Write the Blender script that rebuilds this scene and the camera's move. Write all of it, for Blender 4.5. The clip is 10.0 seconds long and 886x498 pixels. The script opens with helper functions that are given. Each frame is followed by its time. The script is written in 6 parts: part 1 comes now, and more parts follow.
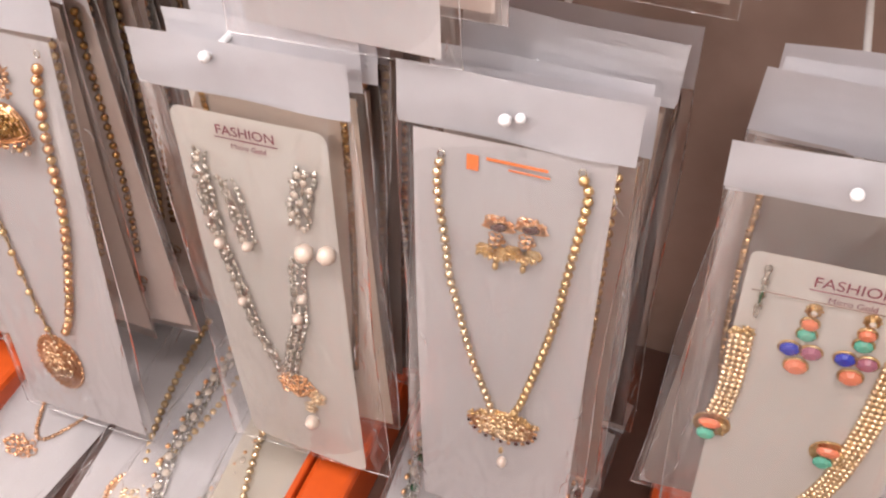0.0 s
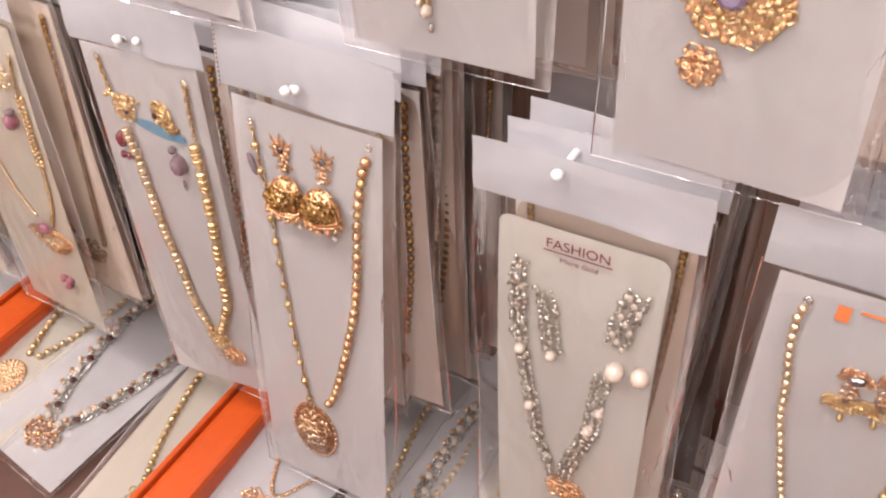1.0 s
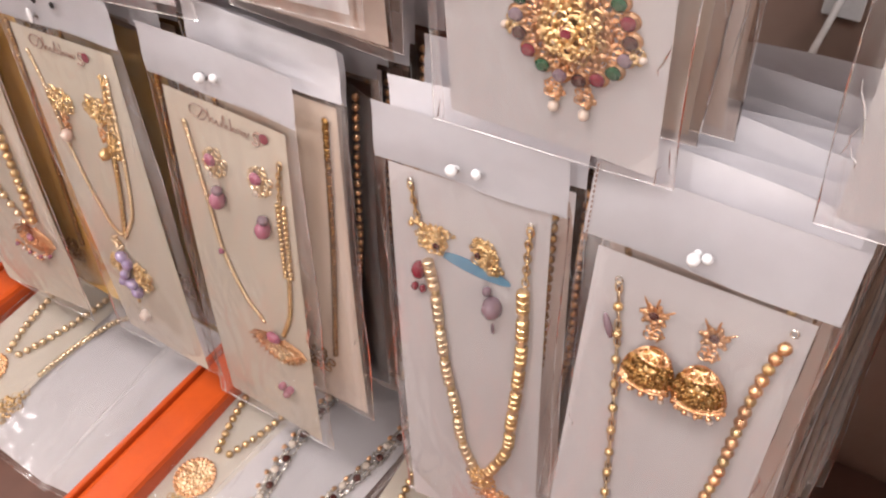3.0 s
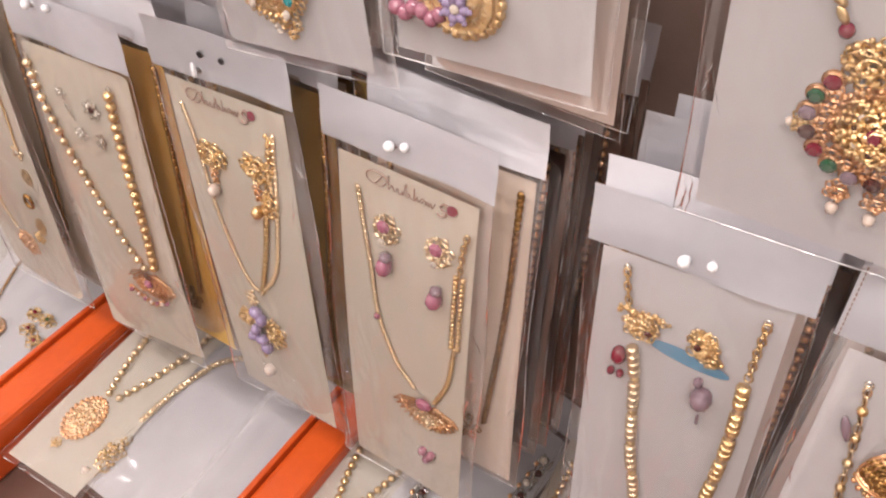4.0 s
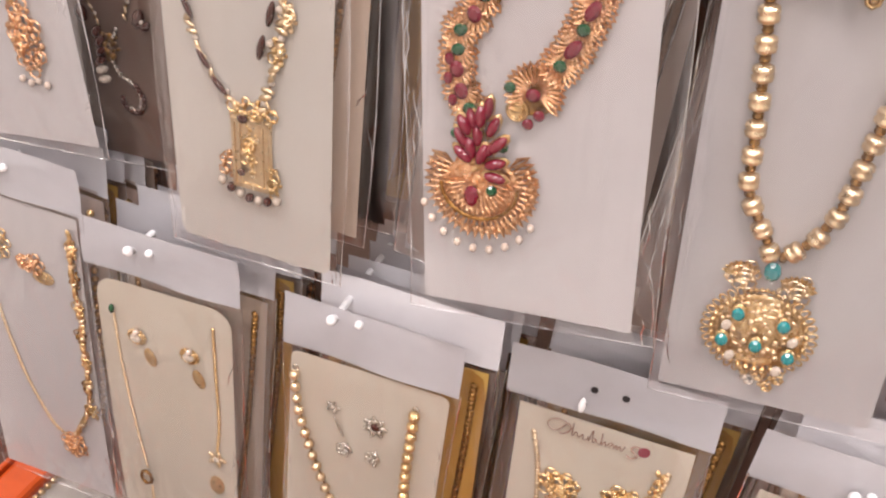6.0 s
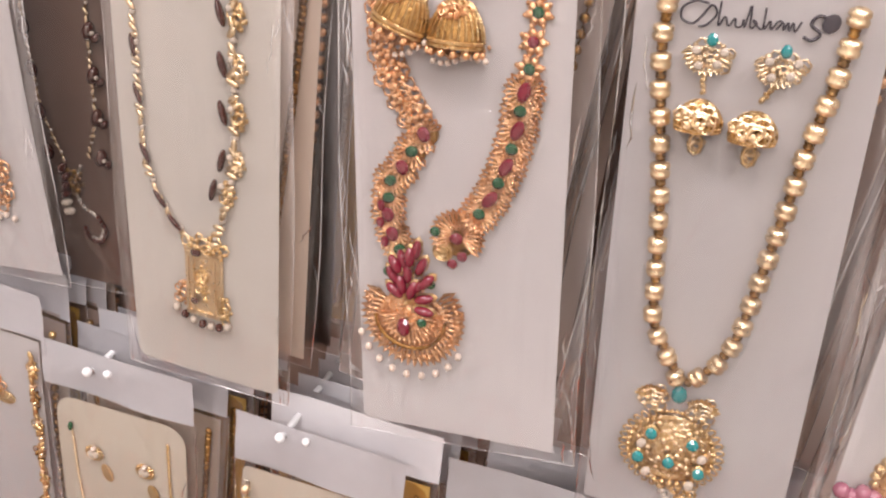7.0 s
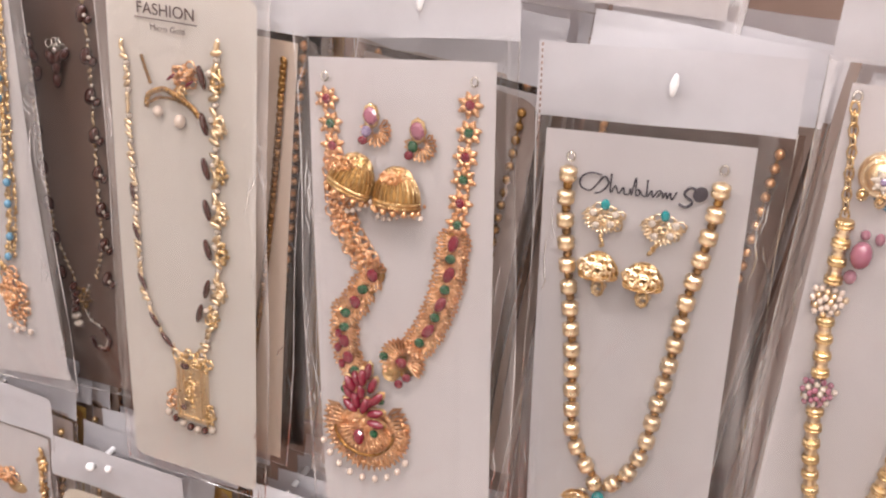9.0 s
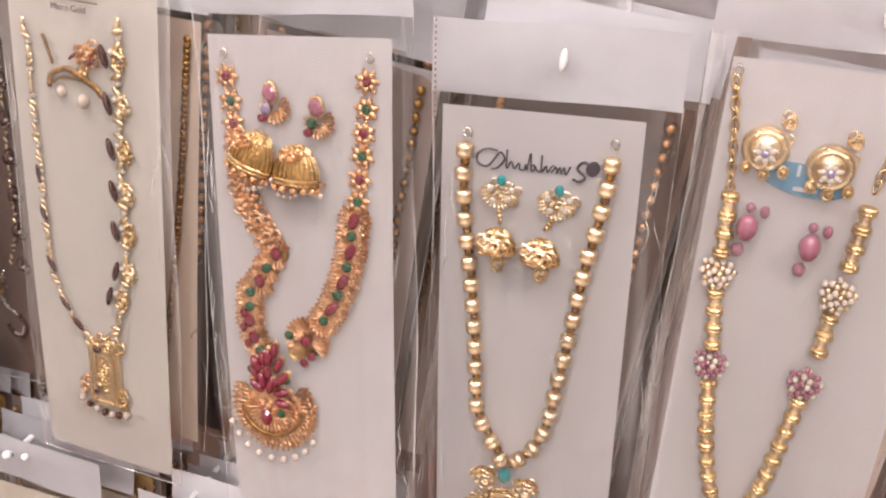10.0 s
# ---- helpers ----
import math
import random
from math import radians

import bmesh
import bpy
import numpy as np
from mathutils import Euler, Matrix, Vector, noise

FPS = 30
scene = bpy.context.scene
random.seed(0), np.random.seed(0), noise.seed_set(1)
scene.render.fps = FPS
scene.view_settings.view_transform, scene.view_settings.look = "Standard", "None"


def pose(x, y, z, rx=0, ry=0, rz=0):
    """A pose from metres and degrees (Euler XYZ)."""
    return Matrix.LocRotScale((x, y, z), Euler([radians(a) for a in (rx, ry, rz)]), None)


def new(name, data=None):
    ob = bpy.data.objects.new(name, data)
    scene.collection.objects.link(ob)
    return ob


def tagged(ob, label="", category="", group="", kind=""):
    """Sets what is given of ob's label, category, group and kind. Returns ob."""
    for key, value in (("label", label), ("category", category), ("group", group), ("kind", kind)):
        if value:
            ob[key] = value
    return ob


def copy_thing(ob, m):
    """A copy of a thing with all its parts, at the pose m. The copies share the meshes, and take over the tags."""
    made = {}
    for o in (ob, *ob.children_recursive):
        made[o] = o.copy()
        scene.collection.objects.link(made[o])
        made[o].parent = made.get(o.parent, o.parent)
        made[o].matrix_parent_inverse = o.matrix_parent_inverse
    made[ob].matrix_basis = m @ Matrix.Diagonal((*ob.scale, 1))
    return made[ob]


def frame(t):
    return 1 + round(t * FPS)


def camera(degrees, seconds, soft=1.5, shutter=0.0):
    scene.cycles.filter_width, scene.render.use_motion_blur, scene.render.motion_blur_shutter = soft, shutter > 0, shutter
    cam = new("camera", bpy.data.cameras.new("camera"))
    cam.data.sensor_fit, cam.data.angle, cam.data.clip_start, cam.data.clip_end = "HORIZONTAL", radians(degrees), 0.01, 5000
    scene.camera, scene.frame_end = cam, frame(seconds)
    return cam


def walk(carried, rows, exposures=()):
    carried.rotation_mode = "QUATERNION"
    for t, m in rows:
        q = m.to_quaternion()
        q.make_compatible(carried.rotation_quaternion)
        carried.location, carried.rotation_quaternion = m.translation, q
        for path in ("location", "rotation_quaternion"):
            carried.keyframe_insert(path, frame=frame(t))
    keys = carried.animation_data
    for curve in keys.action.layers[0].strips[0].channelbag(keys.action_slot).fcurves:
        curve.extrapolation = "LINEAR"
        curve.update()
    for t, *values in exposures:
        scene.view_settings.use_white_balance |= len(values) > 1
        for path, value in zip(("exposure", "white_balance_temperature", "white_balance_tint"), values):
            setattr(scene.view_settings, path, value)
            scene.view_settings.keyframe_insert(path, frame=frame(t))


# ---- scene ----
cam = camera(51.0, 10.0, soft=2.2)
METRES, EYE, TILT, LEAN, TURN = 1.0, 1.45, -42.9, -0.34, 20.0
ROWS = [
    (0.0, 0.0, 0.0, 0.0, 0.0, 0.0, 0.0),
    (0.5, -0.0423, -0.0079, 0.0134, 3.79, 0.63, -2.75),
    (1.0, -0.1107, 0.0116, 0.0481, 7.23, 0.78, -5.21),
    (1.5, -0.19, 0.0411, 0.0876, 8.19, -0.03, -5.85),
    (2.0, -0.2412, 0.0595, 0.1057, 8.15, -0.54, -5.89),
    (2.5, -0.2814, 0.0779, 0.1214, 8.39, -0.87, -6.24),
    (4.0, -0.4201, 0.0982, 0.1577, 8.88, -1.03, -7.97),
    (4.5, -0.5446, 0.0991, 0.1709, 5.88, 0.24, -6.46),
    (5.0, -0.6496, 0.0988, 0.1756, 1.95, 2.48, -4.71),
    (5.5, -0.7197, 0.1106, 0.1874, -1.02, 5.26, -4.52),
    (6.0, -0.7504, 0.1242, 0.2311, -3.53, 8.5, -5.01),
    (7.5, -0.7247, 0.0591, 0.2465, -5.39, 15.71, -4.08),
    (8.0, -0.7157, 0.0342, 0.253, -4.3, 16.96, -4.28),
    (8.5, -0.7081, 0.0177, 0.2598, -3.64, 17.44, -4.61),
    (9.0, -0.7056, 0.0029, 0.2605, -3.82, 17.77, -4.67),
    (9.5, -0.6933, 0.0015, 0.2547, -4.55, 18.12, -4.49),
    (10.0, -0.6706, 0.0022, 0.2518, -5.44, 17.91, -3.8),
]
walk(cam, [(t, pose(0, 0, EYE, TILT, LEAN, TURN) @ pose(METRES * x, METRES * y, METRES * z, 90 + pitch, roll, yaw)) for t, x, y, z, yaw, pitch, roll in ROWS],
     exposures=[(0.0, -0.12), (2.0, -0.26), (4.5, -0.32), (6.0, -0.32), (7.5, -0.37), (10.0, -0.38)])

# ---- light: the shop's ceiling panels ----
world = bpy.data.worlds.new("shop_world")
world.use_nodes = True
world.node_tree.nodes["Background"].inputs["Color"].default_value = (0.9, 0.82, 0.82, 1)
world.node_tree.nodes["Background"].inputs["Strength"].default_value = 0.05
scene.world = world


def ceiling_lamp(x, y, sx, sy, power):
    data = bpy.data.lights.new("panel_lamp", "AREA")
    data.shape, data.size, data.size_y, data.energy, data.color = "RECTANGLE", sx, sy, power, (1.0, 0.925, 0.94)
    ob = new("panel_lamp", data)
    ob.matrix_world = pose(x, y, 3.36, 0, 0, 0)
    return ob


LAMPS = [(-2.3, -0.6, 0.58, 0.58), (-0.9, -0.6, 0.58, 0.58), (0.5, -0.6, 0.58, 0.58), (-1.6, -2.4, 0.58, 0.58), (0.2, -2.4, 0.58, 0.58)]
for lx, ly, sx, sy in LAMPS:
    ceiling_lamp(lx, ly, sx, sy, 37.0 if ly > -2 else 50.0)


# ---- materials ----
def material(name, colour, rough=0.5, metal=0.0, second=None, scale=40.0, bump=0.0, bump_scale=120.0, coat=0.0, spread=0.0, rough_spread=0.12, thin=0.0):
    """Principled surface with two scales of colour change, uneven roughness and fine relief; thin: the share of light that paper lets through."""
    m = bpy.data.materials.new(name)
    m.use_nodes = True
    nt = m.node_tree
    p = nt.nodes["Principled BSDF"]
    p.inputs["Metallic"].default_value = metal
    p.inputs["Coat Weight"].default_value = coat
    co = nt.nodes.new("ShaderNodeTexCoord")
    place = nt.nodes.new("ShaderNodeNewGeometry").outputs["Position"] if metal else co.outputs["Object"]
    n1 = nt.nodes.new("ShaderNodeTexNoise")
    n1.inputs["Scale"].default_value, n1.inputs["Detail"].default_value = scale, 6
    nt.links.new(place, n1.inputs["Vector"])
    n2 = nt.nodes.new("ShaderNodeTexNoise")
    n2.inputs["Scale"].default_value, n2.inputs["Detail"].default_value = scale * 7, 3
    nt.links.new(place, n2.inputs["Vector"])
    add = nt.nodes.new("ShaderNodeMath")
    add.operation = "MULTIPLY_ADD"
    nt.links.new(n2.outputs["Fac"], add.inputs[0])
    add.inputs[1].default_value = 0.4
    nt.links.new(n1.outputs["Fac"], add.inputs[2])
    ramp = nt.nodes.new("ShaderNodeMapRange")
    ramp.inputs["From Min"].default_value, ramp.inputs["From Max"].default_value = 0.45, 0.95
    nt.links.new(add.outputs[0], ramp.inputs["Value"])
    mix = nt.nodes.new("ShaderNodeMix")
    mix.data_type = "RGBA"
    mix.inputs["A"].default_value = (*colour, 1)
    mix.inputs["B"].default_value = (*(second or [c * 0.86 for c in colour]), 1)
    nt.links.new(ramp.outputs["Result"], mix.inputs["Factor"])
    tint = mix.outputs["Result"]
    if spread:
        info = nt.nodes.new("ShaderNodeObjectInfo")
        hsv = nt.nodes.new("ShaderNodeHueSaturation")
        span = nt.nodes.new("ShaderNodeMapRange")
        span.inputs["To Min"].default_value, span.inputs["To Max"].default_value = 1 - spread, 1 + spread * 0.4
        nt.links.new(info.outputs["Random"], span.inputs["Value"])
        nt.links.new(span.outputs["Result"], hsv.inputs["Value"])
        nt.links.new(tint, hsv.inputs["Color"])
        tint = hsv.outputs["Color"]
    nt.links.new(tint, p.inputs["Base Color"])
    rr = nt.nodes.new("ShaderNodeMapRange")
    rr.inputs["To Min"].default_value, rr.inputs["To Max"].default_value = max(rough - rough_spread, 0.02), min(rough + rough_spread, 1)
    nt.links.new(n1.outputs["Fac"], rr.inputs["Value"])
    nt.links.new(rr.outputs["Result"], p.inputs["Roughness"])
    if bump:
        n3 = nt.nodes.new("ShaderNodeTexNoise")
        n3.inputs["Scale"].default_value, n3.inputs["Detail"].default_value = bump_scale, 4
        nt.links.new(place, n3.inputs["Vector"])
        b = nt.nodes.new("ShaderNodeBump")
        b.inputs["Strength"].default_value, b.inputs["Distance"].default_value = bump, 0.0008 if metal else 0.002
        nt.links.new(n3.outputs["Fac"], b.inputs["Height"])
        nt.links.new(b.outputs["Normal"], p.inputs["Normal"])
    if thin:
        glow = nt.nodes.new("ShaderNodeBsdfTranslucent")
        nt.links.new(tint, glow.inputs["Color"])
        both = nt.nodes.new("ShaderNodeMixShader")
        both.inputs["Fac"].default_value = thin
        nt.links.new(p.outputs[0], both.inputs[1])
        nt.links.new(glow.outputs[0], both.inputs[2])
        nt.links.new(both.outputs[0], nt.nodes["Material Output"].inputs["Surface"])
    return m


def film_material(name, haze, gloss_rough, wrinkle, tint=(1, 1, 1), margin=0.34):
    """Thin clear plastic: see-through, milky in patches and at the sides, with crinkled shine and painted streak
    highlights.
    """
    m = bpy.data.materials.new(name)
    m.use_nodes = True
    nt = m.node_tree
    nt.nodes.remove(nt.nodes["Principled BSDF"])
    out = nt.nodes["Material Output"]
    co = nt.nodes.new("ShaderNodeTexCoord")
    info = nt.nodes.new("ShaderNodeObjectInfo")
    shift = nt.nodes.new("ShaderNodeVectorMath")
    shift.operation = "MULTIPLY_ADD"
    shift.inputs[1].default_value = (1.0, 1.0, 0.38)
    nt.links.new(co.outputs["Object"], shift.inputs[0])
    nt.links.new(info.outputs["Random"], shift.inputs[2])

    def field(scale, detail, distortion, ridged):
        n = nt.nodes.new("ShaderNodeTexNoise")
        n.inputs["Scale"].default_value, n.inputs["Detail"].default_value, n.inputs["Distortion"].default_value = scale, detail, distortion
        nt.links.new(shift.outputs[0], n.inputs["Vector"])
        if not ridged:
            return n.outputs["Fac"]
        fold = nt.nodes.new("ShaderNodeMath")
        fold.operation = "SUBTRACT"
        fold.inputs[1].default_value = 0.5
        nt.links.new(n.outputs["Fac"], fold.inputs[0])
        edge = nt.nodes.new("ShaderNodeMath")
        edge.operation = "ABSOLUTE"
        nt.links.new(fold.outputs[0], edge.inputs[0])
        return edge.outputs[0]

    folds, fine, patch = field(34, 2, 0.6, True), field(150, 3, 0.4, False), field(11, 3, 1.0, False)
    bump = nt.nodes.new("ShaderNodeBump")
    bump.inputs["Strength"].default_value, bump.inputs["Distance"].default_value = wrinkle, 0.011
    nt.links.new(folds, bump.inputs["Height"])
    bump2 = nt.nodes.new("ShaderNodeBump")
    bump2.inputs["Strength"].default_value, bump2.inputs["Distance"].default_value = wrinkle * 0.4, 0.0012
    nt.links.new(fine, bump2.inputs["Height"])
    nt.links.new(bump.outputs["Normal"], bump2.inputs["Normal"])
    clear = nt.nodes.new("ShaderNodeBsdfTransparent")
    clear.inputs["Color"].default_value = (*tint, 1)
    milk = nt.nodes.new("ShaderNodeBsdfDiffuse")
    milk.inputs["Color"].default_value = (0.86, 0.81, 0.79, 1)
    cloud = nt.nodes.new("ShaderNodeMapRange")
    cloud.inputs["From Min"].default_value, cloud.inputs["From Max"].default_value = 0.44, 0.70
    cloud.inputs["To Min"].default_value, cloud.inputs["To Max"].default_value = haze * 0.2, haze * 4.2
    nt.links.new(patch, cloud.inputs["Value"])
    # Vertical highlights painted as pale streaks, strongest on the milky side margins.
    stretch = nt.nodes.new("ShaderNodeVectorMath")
    stretch.operation = "MULTIPLY"
    stretch.inputs[1].default_value = (95.0, 95.0, 9.0)
    nt.links.new(shift.outputs[0], stretch.inputs[0])
    pull = nt.nodes.new("ShaderNodeTexNoise")
    pull.inputs["Scale"].default_value, pull.inputs["Detail"].default_value, pull.inputs["Distortion"].default_value = 1.0, 3, 0.5
    nt.links.new(stretch.outputs[0], pull.inputs["Vector"])
    glint_streak = nt.nodes.new("ShaderNodeMapRange")
    glint_streak.inputs["From Min"].default_value, glint_streak.inputs["From Max"].default_value = 0.50, 0.72
    glint_streak.inputs["To Min"].default_value, glint_streak.inputs["To Max"].default_value = 0.0, 1.0
    nt.links.new(pull.outputs["Fac"], glint_streak.inputs["Value"])
    split = nt.nodes.new("ShaderNodeSeparateXYZ")
    nt.links.new(co.outputs["Object"], split.inputs[0])
    off = nt.nodes.new("ShaderNodeMath")
    off.operation = "ABSOLUTE"
    nt.links.new(split.outputs["X"], off.inputs[0])
    weld = nt.nodes.new("ShaderNodeMapRange")
    weld.inputs["From Min"].default_value, weld.inputs["From Max"].default_value = 0.040, 0.056
    weld.inputs["To Min"].default_value, weld.inputs["To Max"].default_value = 0.03, margin
    nt.links.new(off.outputs[0], weld.inputs["Value"])
    lines = nt.nodes.new("ShaderNodeMath")
    lines.operation = "MULTIPLY_ADD"
    nt.links.new(glint_streak.outputs["Result"], lines.inputs[0])
    nt.links.new(weld.outputs["Result"], lines.inputs[1])
    nt.links.new(cloud.outputs["Result"], lines.inputs[2])
    body = nt.nodes.new("ShaderNodeMixShader")
    nt.links.new(lines.outputs[0], body.inputs["Fac"])
    nt.links.new(clear.outputs[0], body.inputs[1])
    nt.links.new(milk.outputs[0], body.inputs[2])
    shine = nt.nodes.new("ShaderNodeBsdfGlossy")
    shine.inputs["Roughness"].default_value = gloss_rough
    nt.links.new(bump2.outputs["Normal"], shine.inputs["Normal"])
    fres = nt.nodes.new("ShaderNodeFresnel")
    fres.inputs["IOR"].default_value = 1.5
    top = nt.nodes.new("ShaderNodeMixShader")
    nt.links.new(fres.outputs[0], top.inputs["Fac"])
    nt.links.new(body.outputs[0], top.inputs[1])
    nt.links.new(shine.outputs[0], top.inputs[2])
    nt.links.new(top.outputs[0], out.inputs["Surface"])
    return m


FILM = film_material("clear_film", 0.012, 0.10, 1.0, (1.0, 0.99, 0.985))
# Brown tint puts the shade between stacked packets into the rear bags' film.
FILM_BACK_SHADE = film_material("hazy_gap_shade_film", 0.022, 0.2, 0.9, (0.80, 0.69, 0.61), 0.30)
FILM_TRAY = film_material("tray_film", 0.02, 0.08, 1.0)
SEAM = film_material("bag_seam", 0.16, 0.15, 0.6)
CARD = material("white_card", (0.83, 0.80, 0.79), 0.5, scale=9, second=(0.79, 0.75, 0.745), bump=0.05, bump_scale=300, thin=0.28)
CREAM = material("cream_card", (0.84, 0.775, 0.675), 0.5, scale=14, second=(0.82, 0.735, 0.62), bump=0.05, bump_scale=300, thin=0.2)
IVORY = material("ivory_card", (0.84, 0.80, 0.75), 0.5, scale=14, second=(0.81, 0.76, 0.70), bump=0.05, bump_scale=300, thin=0.2)
YELLOW = material("aged_yellow_card", (0.66, 0.46, 0.14), 0.55, scale=18, second=(0.56, 0.36, 0.1), thin=0.2)
# Mauve card of one front packet; in the stacks its darkness paints gap shade.
SHADE_CARD = material("mauve_gap_shade_card", (0.27, 0.175, 0.135), 0.55, scale=14, second=(0.20, 0.125, 0.095), thin=0.12)
HEADER = material("white_header_paper", (0.82, 0.81, 0.83), 0.35, scale=10, second=(0.74, 0.73, 0.745), bump=0.35, bump_scale=24, thin=0.42)
GOLD = material("gold_plate", (0.94, 0.74, 0.43), 0.3, 1.0, second=(0.60, 0.37, 0.15), scale=330, bump=0.9, bump_scale=560, spread=0.14)
PALE_GOLD = material("pale_gold_plate", (0.97, 0.82, 0.58), 0.3, 1.0, second=(0.86, 0.64, 0.40), scale=330, bump=0.5, bump_scale=560, spread=0.14)
ROSE_GOLD = material("rose_gold_plate", (0.95, 0.63, 0.38), 0.3, 1.0, second=(0.62, 0.31, 0.14), scale=330, bump=0.9, bump_scale=560, spread=0.14)
# Dark gold of chains and bows; on bell bodies it paints rib-gap shade.
DARK_GOLD = material("dark_gold_rib_shade", (0.50, 0.29, 0.10), 0.4, 1.0, second=(0.16, 0.08, 0.03), scale=260, bump=0.8, bump_scale=600)
SILVER = material("silver_stone_setting", (0.86, 0.81, 0.74), 0.26, 1.0, second=(0.44, 0.40, 0.34), scale=360, bump=1.0, bump_scale=600)
PEARL = material("pearl_bead", (0.60, 0.50, 0.42), 0.16, 0.0, second=(0.54, 0.43, 0.35), coat=0.6)
PEGMAT = material("white_peg_plastic", (0.82, 0.82, 0.82), 0.25)
ORANGE = material("orange_laminate", (0.58, 0.088, 0.013), 0.35, second=(0.48, 0.066, 0.01), scale=20, bump=0.05)
WALLMAT = material("taupe_back_panel", (0.30, 0.205, 0.165), 0.5, second=(0.235, 0.155, 0.12), scale=9, bump=0.05)
TRAYMAT = material("brown_tray_board", (0.12, 0.055, 0.037), 0.6, second=(0.08, 0.036, 0.025), scale=8)
PLASTER = material("pale_shop_wall", (0.72, 0.69, 0.65), 0.8, second=(0.68, 0.65, 0.6), scale=2, bump=0.05)
FLOORMAT = material("beige_floor_tile", (0.60, 0.55, 0.50), 0.35, second=(0.55, 0.50, 0.45), scale=2)
CEILMAT = material("white_ceiling", (0.8, 0.79, 0.77), 0.85, second=(0.77, 0.76, 0.74), scale=2)


def gem(name, colour, rough=0.12):
    return material(name, colour, rough, 0.0, second=[c * 0.55 for c in colour], scale=300, coat=0.5)


RUBY = gem("ruby_stone", (0.20, 0.012, 0.03))
EMERALD = gem("green_stone", (0.012, 0.08, 0.03))
TEAL = gem("teal_stone", (0.02, 0.26, 0.27))
PINK = gem("pink_stone", (0.36, 0.13, 0.18))
PURPLE = gem("lilac_stone", (0.30, 0.23, 0.36))
MAUVE = gem("grey_mauve_stone", (0.24, 0.165, 0.19))
BLUE = gem("blue_enamel", (0.03, 0.05, 0.4))
CORAL = gem("coral_enamel", (0.72, 0.22, 0.12))
MINT = gem("mint_enamel", (0.12, 0.42, 0.3))
CLEAR = gem("clear_stone", (0.60, 0.51, 0.42))
BROWN = gem("brown_stone", (0.07, 0.02, 0.015))
SKY = material("sky_blue_label", (0.11, 0.25, 0.36), 0.4)
INK = material("dark_ink", (0.04, 0.03, 0.04), 0.6)
RED_INK = material("maroon_ink", (0.22, 0.03, 0.05), 0.6)
ORANGE_INK = material("orange_ink", (0.72, 0.20, 0.06), 0.6)
BROWN_INK = material("brown_ink", (0.32, 0.20, 0.15), 0.6)
HOLE = material("punched_hole_dark", (0.02, 0.015, 0.015), 0.9)


# ---- mesh helpers ----
def part(name, bm, mat, parent=None, label="", smooth=False):
    me = bpy.data.meshes.new(name)
    bm.to_mesh(me)
    bm.free()
    for m in (mat if isinstance(mat, (list, tuple)) else [mat]):
        me.materials.append(m)
    if smooth:
        me.polygons.foreach_set("use_smooth", [True] * len(me.polygons))
        me.set_sharp_from_angle(angle=radians(50))
    ob = new(name, me)
    if parent is not None:
        ob.parent = parent
    if label:
        ob["label"] = label
    return ob


def box_into(bm, lo, hi, m=None, bevel=0.0):
    lo, hi = Vector(lo), Vector(hi)
    mat = Matrix.Translation((lo + hi) / 2) @ Matrix.Diagonal((*(hi - lo), 1))
    made = bmesh.ops.create_cube(bm, size=1, matrix=mat)["verts"]
    if bevel:
        edges = list({e for v in made for e in v.link_edges})
        made = [v for v in bmesh.ops.bevel(bm, geom=edges, offset=bevel, segments=2, affect="EDGES", profile=0.5)["verts"]] or made
    if m is not None:
        bmesh.ops.transform(bm, matrix=m, verts=made)
    return made


def box(name, lo, hi, mat, parent=None, label="", bevel=0.0):
    bm = bmesh.new()
    box_into(bm, lo, hi, None, bevel)
    return part(name, bm, mat, parent, label)


BALLS = {}


def ball_shape(seg, rings):
    """Points and faces of a unit ball, kept for reuse."""
    if (seg, rings) not in BALLS:
        pts = [Vector((0, 0, 1))]
        for j in range(1, rings):
            h, r = math.cos(math.pi * j / rings), math.sin(math.pi * j / rings)
            pts += [Vector((r * math.cos(2 * math.pi * k / seg), r * math.sin(2 * math.pi * k / seg), h)) for k in range(seg)]
        pts.append(Vector((0, 0, -1)))
        last = len(pts) - 1
        faces = [(0, 1 + k, 1 + (k + 1) % seg) for k in range(seg)]
        for j in range(rings - 2):
            o = 1 + j * seg
            faces += [(o + k, o + seg + k, o + seg + (k + 1) % seg, o + (k + 1) % seg) for k in range(seg)]
        o = last - seg
        faces += [(o + k, last, o + (k + 1) % seg) for k in range(seg)]
        BALLS[seg, rings] = pts, faces
    return BALLS[seg, rings]


def ball_into(bm, c, r, m=None, seg=10, rings=7):
    r = r if isinstance(r, (tuple, list)) else (r, r, r)
    mat = Matrix.Translation(c) @ (m or Matrix()) @ Matrix.Diagonal((*r, 1))
    pts, faces = ball_shape(seg, rings)
    made = [bm.verts.new(mat @ q) for q in pts]
    for f in faces:
        bm.faces.new([made[i] for i in f])
    return made


